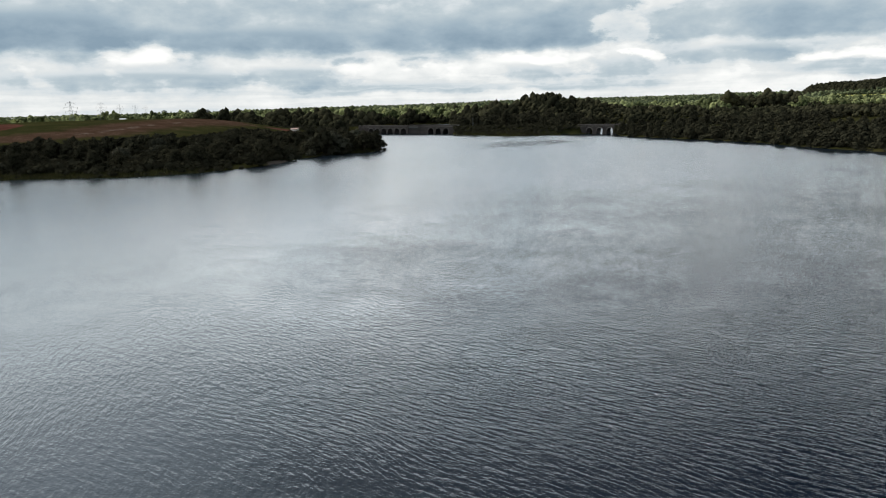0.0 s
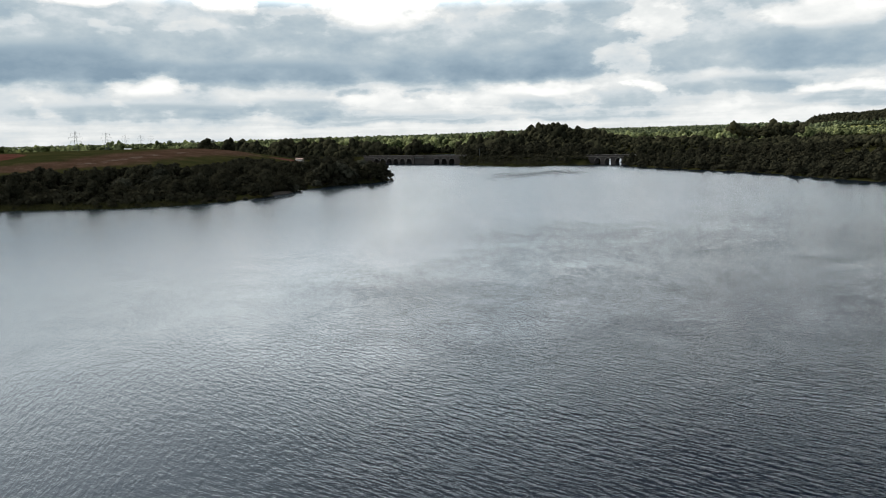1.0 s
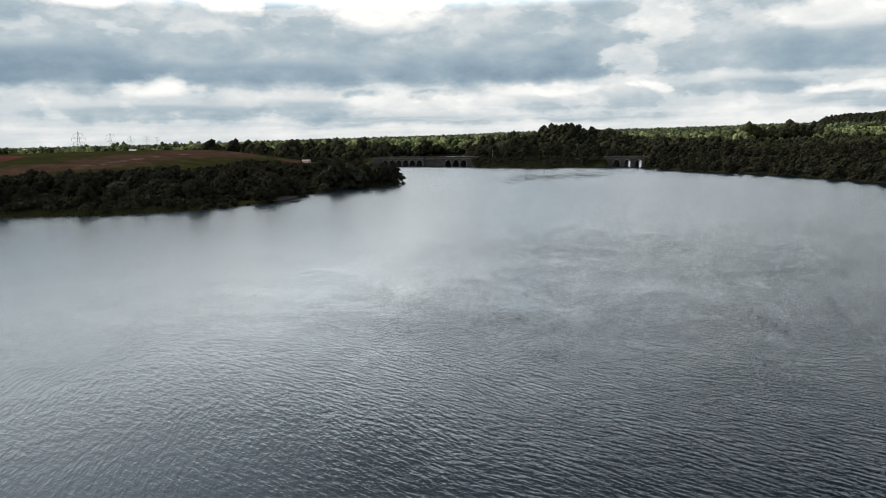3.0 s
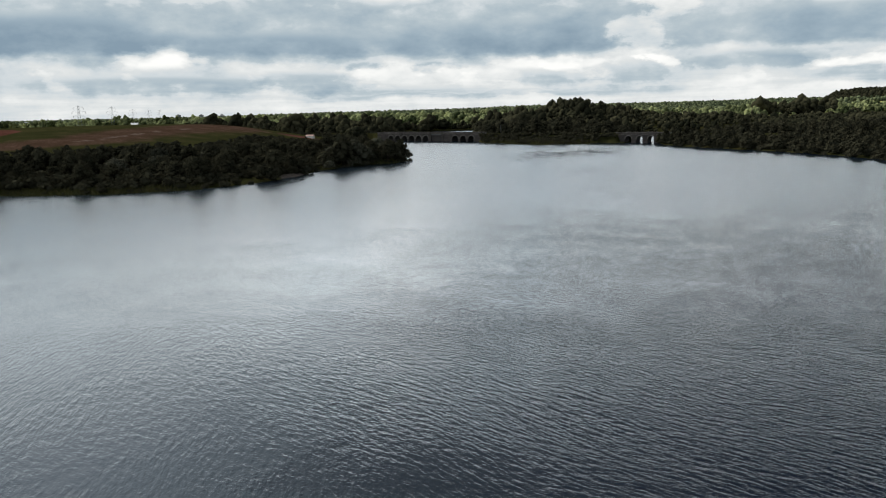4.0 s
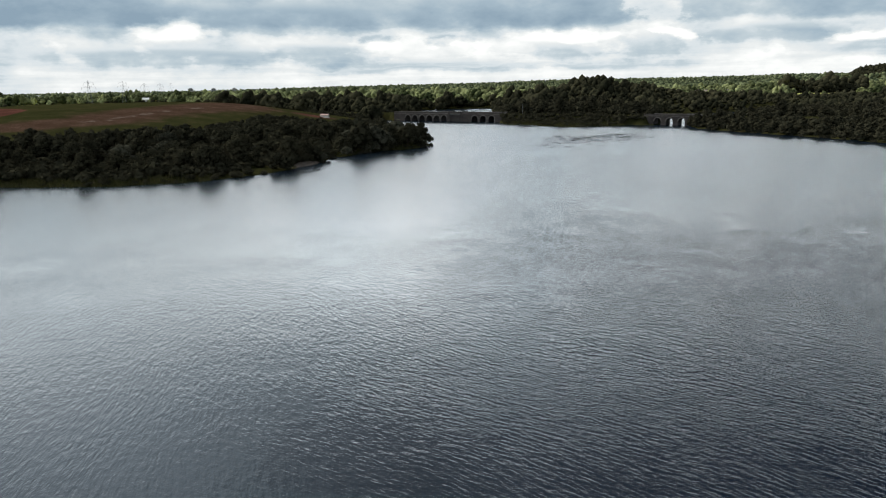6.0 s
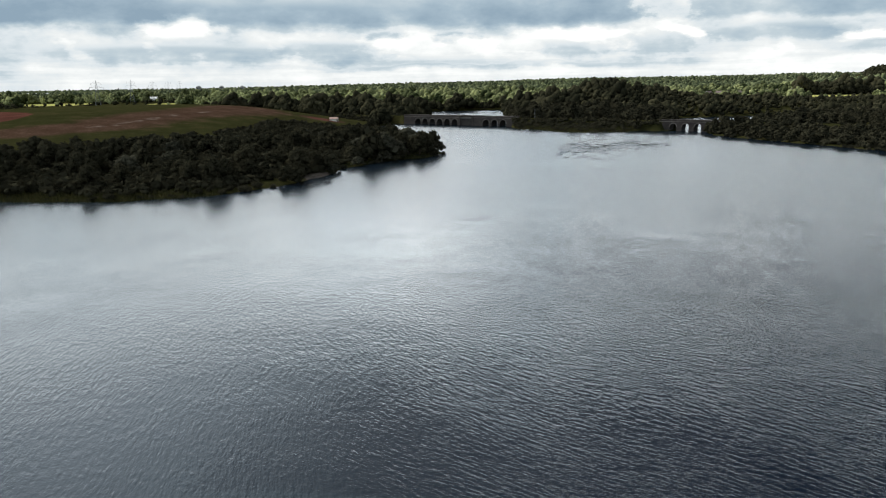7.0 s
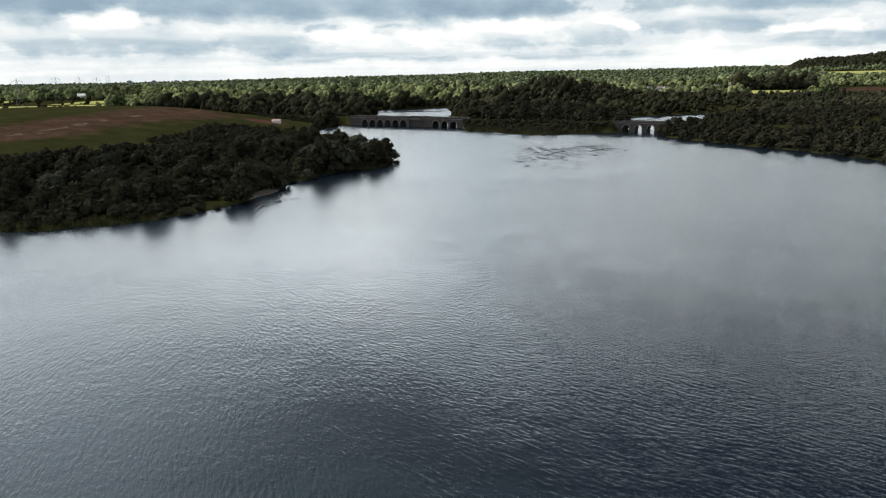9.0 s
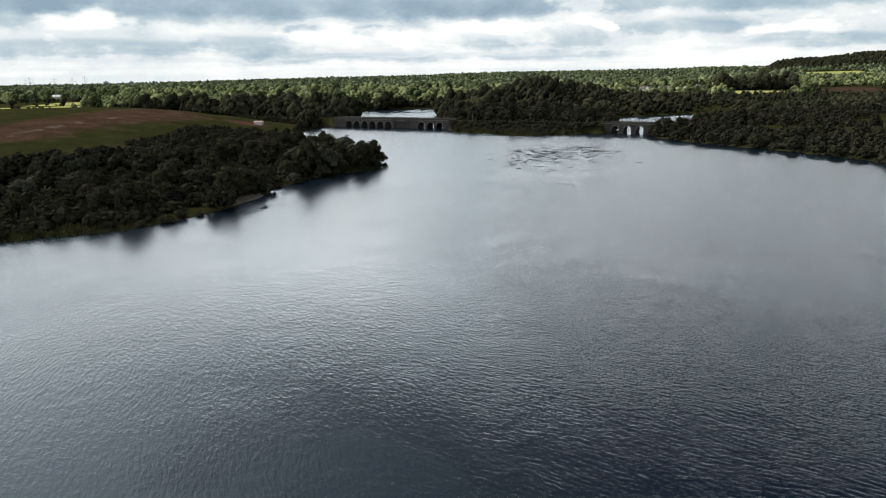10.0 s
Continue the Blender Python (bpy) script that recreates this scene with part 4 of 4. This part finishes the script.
# ---- buildings ----
def house(name, x, y, wide, deep, eaves, ridge, turn, wall_mat, roof_mat, label, storeys=2, category="house", group="", windows=True, chimney=True):
    root = thing(name, pose(x, y, float(height(x, y)) - 0.2, 0, 0, turn), label, category, group)
    bm = bmesh.new()
    outline = [(-deep / 2, -0.5), (deep / 2, -0.5), (deep / 2, eaves), (0, ridge), (-deep / 2, eaves)]
    face = bm.faces.new([bm.verts.new((-wide / 2, v, z)) for v, z in outline])
    made = bmesh.ops.extrude_face_region(bm, geom=[face])["geom"]
    bmesh.ops.translate(bm, vec=(wide, 0, 0), verts=[g for g in made if isinstance(g, bmesh.types.BMVert)])
    bmesh.ops.recalc_face_normals(bm, faces=bm.faces)
    part("wall", bm, wall_mat, root)
    slope = (ridge - eaves) / (deep / 2)
    for side in (-1, 1):
        bm = bmesh.new()
        p = [(side * (deep / 2 + 0.5), eaves - 0.5 * slope + 0.05), (0, ridge + 0.05), (0, ridge + 0.3), (side * (deep / 2 + 0.5), eaves - 0.5 * slope + 0.3)]
        face = bm.faces.new([bm.verts.new((-wide / 2 - 0.4, v, z)) for v, z in p])
        made = bmesh.ops.extrude_face_region(bm, geom=[face])["geom"]
        bmesh.ops.translate(bm, vec=(wide + 0.8, 0, 0), verts=[g for g in made if isinstance(g, bmesh.types.BMVert)])
        bmesh.ops.recalc_face_normals(bm, faces=bm.faces)
        roof = part("roof", bm, roof_mat, root)
        if chimney and side == 1:
            bm = bmesh.new()
            box(bm, wide / 2 - 1.4, wide / 2 - 0.5, -0.3, 0.4, ridge - 0.6, ridge + 1.4, 0.05)
            part("chimney", bm, TILE_ROOF, roof)
    if windows:
        for level in range(storeys):
            z = 1.0 + level * (eaves - 0.4) / storeys
            for k in range(max(2, int(wide // 3))):
                u = -wide / 2 + (k + 0.5) * wide / max(2, int(wide // 3))
                bm = bmesh.new()
                box(bm, u - 0.6, u + 0.6, -deep / 2 - 0.05, -deep / 2 + 0.02, z, z + 1.2)
                frame_ob = part("window", bm, CONCRETE, root)
                bm = bmesh.new()
                box(bm, u - 0.5, u + 0.5, -deep / 2 - 0.08, -deep / 2 - 0.04, z + 0.1, z + 1.1)
                part("pane", bm, PANE, frame_ob)
    return root


def tower_block(x, y, wide, tall, turn):
    root = thing("tower_block", pose(x, y, float(height(x, y)) - 1, 0, 0, turn), "distant grey concrete tower block on the horizon", "tower block", "tower blocks")
    bm = bmesh.new()
    box(bm, -wide / 2, wide / 2, -wide / 2, wide / 2, 0, tall, 0.2)
    part("wall", bm, CONCRETE, root)
    bm = bmesh.new()
    box(bm, -wide / 4, wide / 4, -wide / 4, wide / 4, tall, tall + 3, 0.1)
    part("plant_room", bm, CONCRETE, root)
    for k in range(int(tall // 3) - 1):
        bm = bmesh.new()
        box(bm, -wide * 0.42, wide * 0.42, -wide / 2 - 0.06, -wide / 2 + 0.1, 2 + k * 3, 3.5 + k * 3)
        part("window_band", bm, PANE, root)


# ---- water weed and reeds ----
def weed_beds():
    rng = np.random.default_rng(41)
    pieces = []
    ring = np.linspace(0, 2 * np.pi, 14, endpoint=False)

    def mat_at(x, y, sx, sy, turn):
        r = rng.uniform(0.55, 1.25, 14)
        u, v = np.cos(ring) * sx * r, np.sin(ring) * sy * r
        px, py = x + u * math.cos(turn) - v * math.sin(turn), y + u * math.sin(turn) + v * math.cos(turn)
        top = np.stack([px, py, np.full(14, 0.02)], -1)
        low = np.stack([x + (px - x) * 1.03, y + (py - y) * 1.03, np.full(14, -0.3)], -1)
        i = np.arange(14)
        j = (i + 1) % 14
        verts = np.r_[top, low, [[x, y, 0.07]]]
        faces = np.r_[np.stack([i, j, np.full(14, 28)], -1), np.stack([i + 14, j + 14, j], -1), np.stack([i + 14, j, i], -1)]
        pieces.append((verts, faces))

    for _ in range(260):
        k = rng.random()
        x = 26 + 66 * k + rng.normal() * 5
        y = 470 + 60 * k + rng.normal() * 24
        mat_at(x, y, rng.uniform(0.5, 3.0), rng.uniform(0.2, 0.8), rng.normal() * 0.35 + 0.3)
    for _ in range(70):
        x = 62 + rng.normal() * 17
        mat_at(x, 498 + (x - 60) * 0.55 + rng.normal() * 14, rng.uniform(1.0, 4.2), rng.uniform(0.5, 1.5), rng.normal() * 0.3 + 0.3)
    for _ in range(26):
        x = -78 + rng.normal() * 3
        mat_at(x, 352 + (x + 78) * 1.2 + rng.normal() * 3, rng.uniform(0.4, 1.8), rng.uniform(0.2, 0.7), 0.8 + rng.normal() * 0.3)
    for _ in range(70):
        x = rng.uniform(-80, 14)
        mat_at(x, 958 + rng.normal() * 4 + 0.1 * x, rng.uniform(2.0, 8.0), rng.uniform(0.8, 2.6), rng.normal() * 0.1)
    for _ in range(40):
        x = rng.uniform(10, 40)
        mat_at(x, 655 - (x - 14) * 1.0 - rng.uniform(2, 16), rng.uniform(0.8, 3.0), rng.uniform(0.4, 1.2), rng.normal() * 0.3)
    tagged(mesh_object("water_weed", *joined(pieces), WEED), "dark mats of weed floating on the water", "water plants", kind="stuff")


def reeds():
    rng = np.random.default_rng(42)
    spots = [rng.uniform((-300, 296), (-112, 345), (42000, 2)), rng.uniform((14, 600), (126, 680), (22000, 2)), rng.uniform((-60, 420), (-40, 460), (1500, 2))]
    p = np.concatenate(spots)
    d = shore_distance(p[:, 0], p[:, 1]) + 2.0 * ripple_field(p[:, 0], p[:, 1], 26, 1)
    p = p[(d > -1.5) & (d < np.where(p[:, 0] > 0, 16, 9)) & clear_of_rail(p[:, 0], p[:, 1], 6)]
    z = height(p[:, 0], p[:, 1])
    n = len(p)
    a, tall, lean = rng.uniform(0, 6.28, n), rng.uniform(0.7, 1.9, n), rng.normal(size=(n, 2)) * 0.25
    foot = np.stack([p[:, 0], p[:, 1], z - 0.2], -1)
    side = np.stack([np.cos(a), np.sin(a), 0 * a], -1) * rng.uniform(0.08, 0.24, (n, 1))
    top = foot + np.stack([lean[:, 0], lean[:, 1], tall], -1)
    verts = np.stack([foot - side, foot + side, top], 1).reshape(-1, 3)
    tagged(mesh_object("reeds", verts, np.arange(3 * n).reshape(-1, 3), REED), "green and straw-coloured reeds along the shore", "reeds", kind="stuff")


weed_beds()
reeds()

PYLONS = [(-528, 1037, 41, 20), (-654, 1399, 43, 20), (-839, 1901, 44, 20), (-866, 2061, 44, 20), (-1170, 2879, 48, 20)]
for row in PYLONS:
    pylon(*row)
house("works_shed", -143, 708, 7, 4, 2.2, 3.0, -12, RENDER_WALL, PINK_ROOF, "low pale site shed on bare red earth", 1, "shed", windows=False, chimney=False)
house("barn", -695, 1572, 24, 12, 5, 8.5, 4, RENDER_WALL, SHEET_ROOF, "long pale farm barn beside a yellow field", 1, "barn", windows=False, chimney=False)
house("farm_shed", -500, 820, 17, 8, 3.2, 4.6, 25, RENDER_WALL, SHEET_ROOF, "long pale yellow farm shed beyond red bare ground", 1, "shed", windows=False, chimney=False)
house("warehouse", -1640, 2700, 90, 40, 10, 12, 5, SHEET_ROOF, SHEET_ROOF, "long white distant warehouse among trees", 1, "warehouse", windows=False, chimney=False)
VILLAGE = [(428, 1485, 12, 28), (446, 1478, 11, -25), (463, 1490, 13, 35), (482, 1475, 10, 20), (505, 1486, 14, -30), (534, 1480, 12, 40), (562, 1492, 12, 25), (590, 1484, 13, -35)]
for x, y, wide, turn in VILLAGE:
    house("village_house", x, y, wide, 8, 5.2, 8.4, turn, RENDER_WALL, TILE_ROOF, "pale rendered village house with a clay roof", group="houses of the village")
for x, y, wide, tall in ((-1268, 3330, 20, 26), (-1180, 3380, 18, 24), (-1090, 3400, 16, 23)):
    tower_block(x, y, wide, tall, 10)
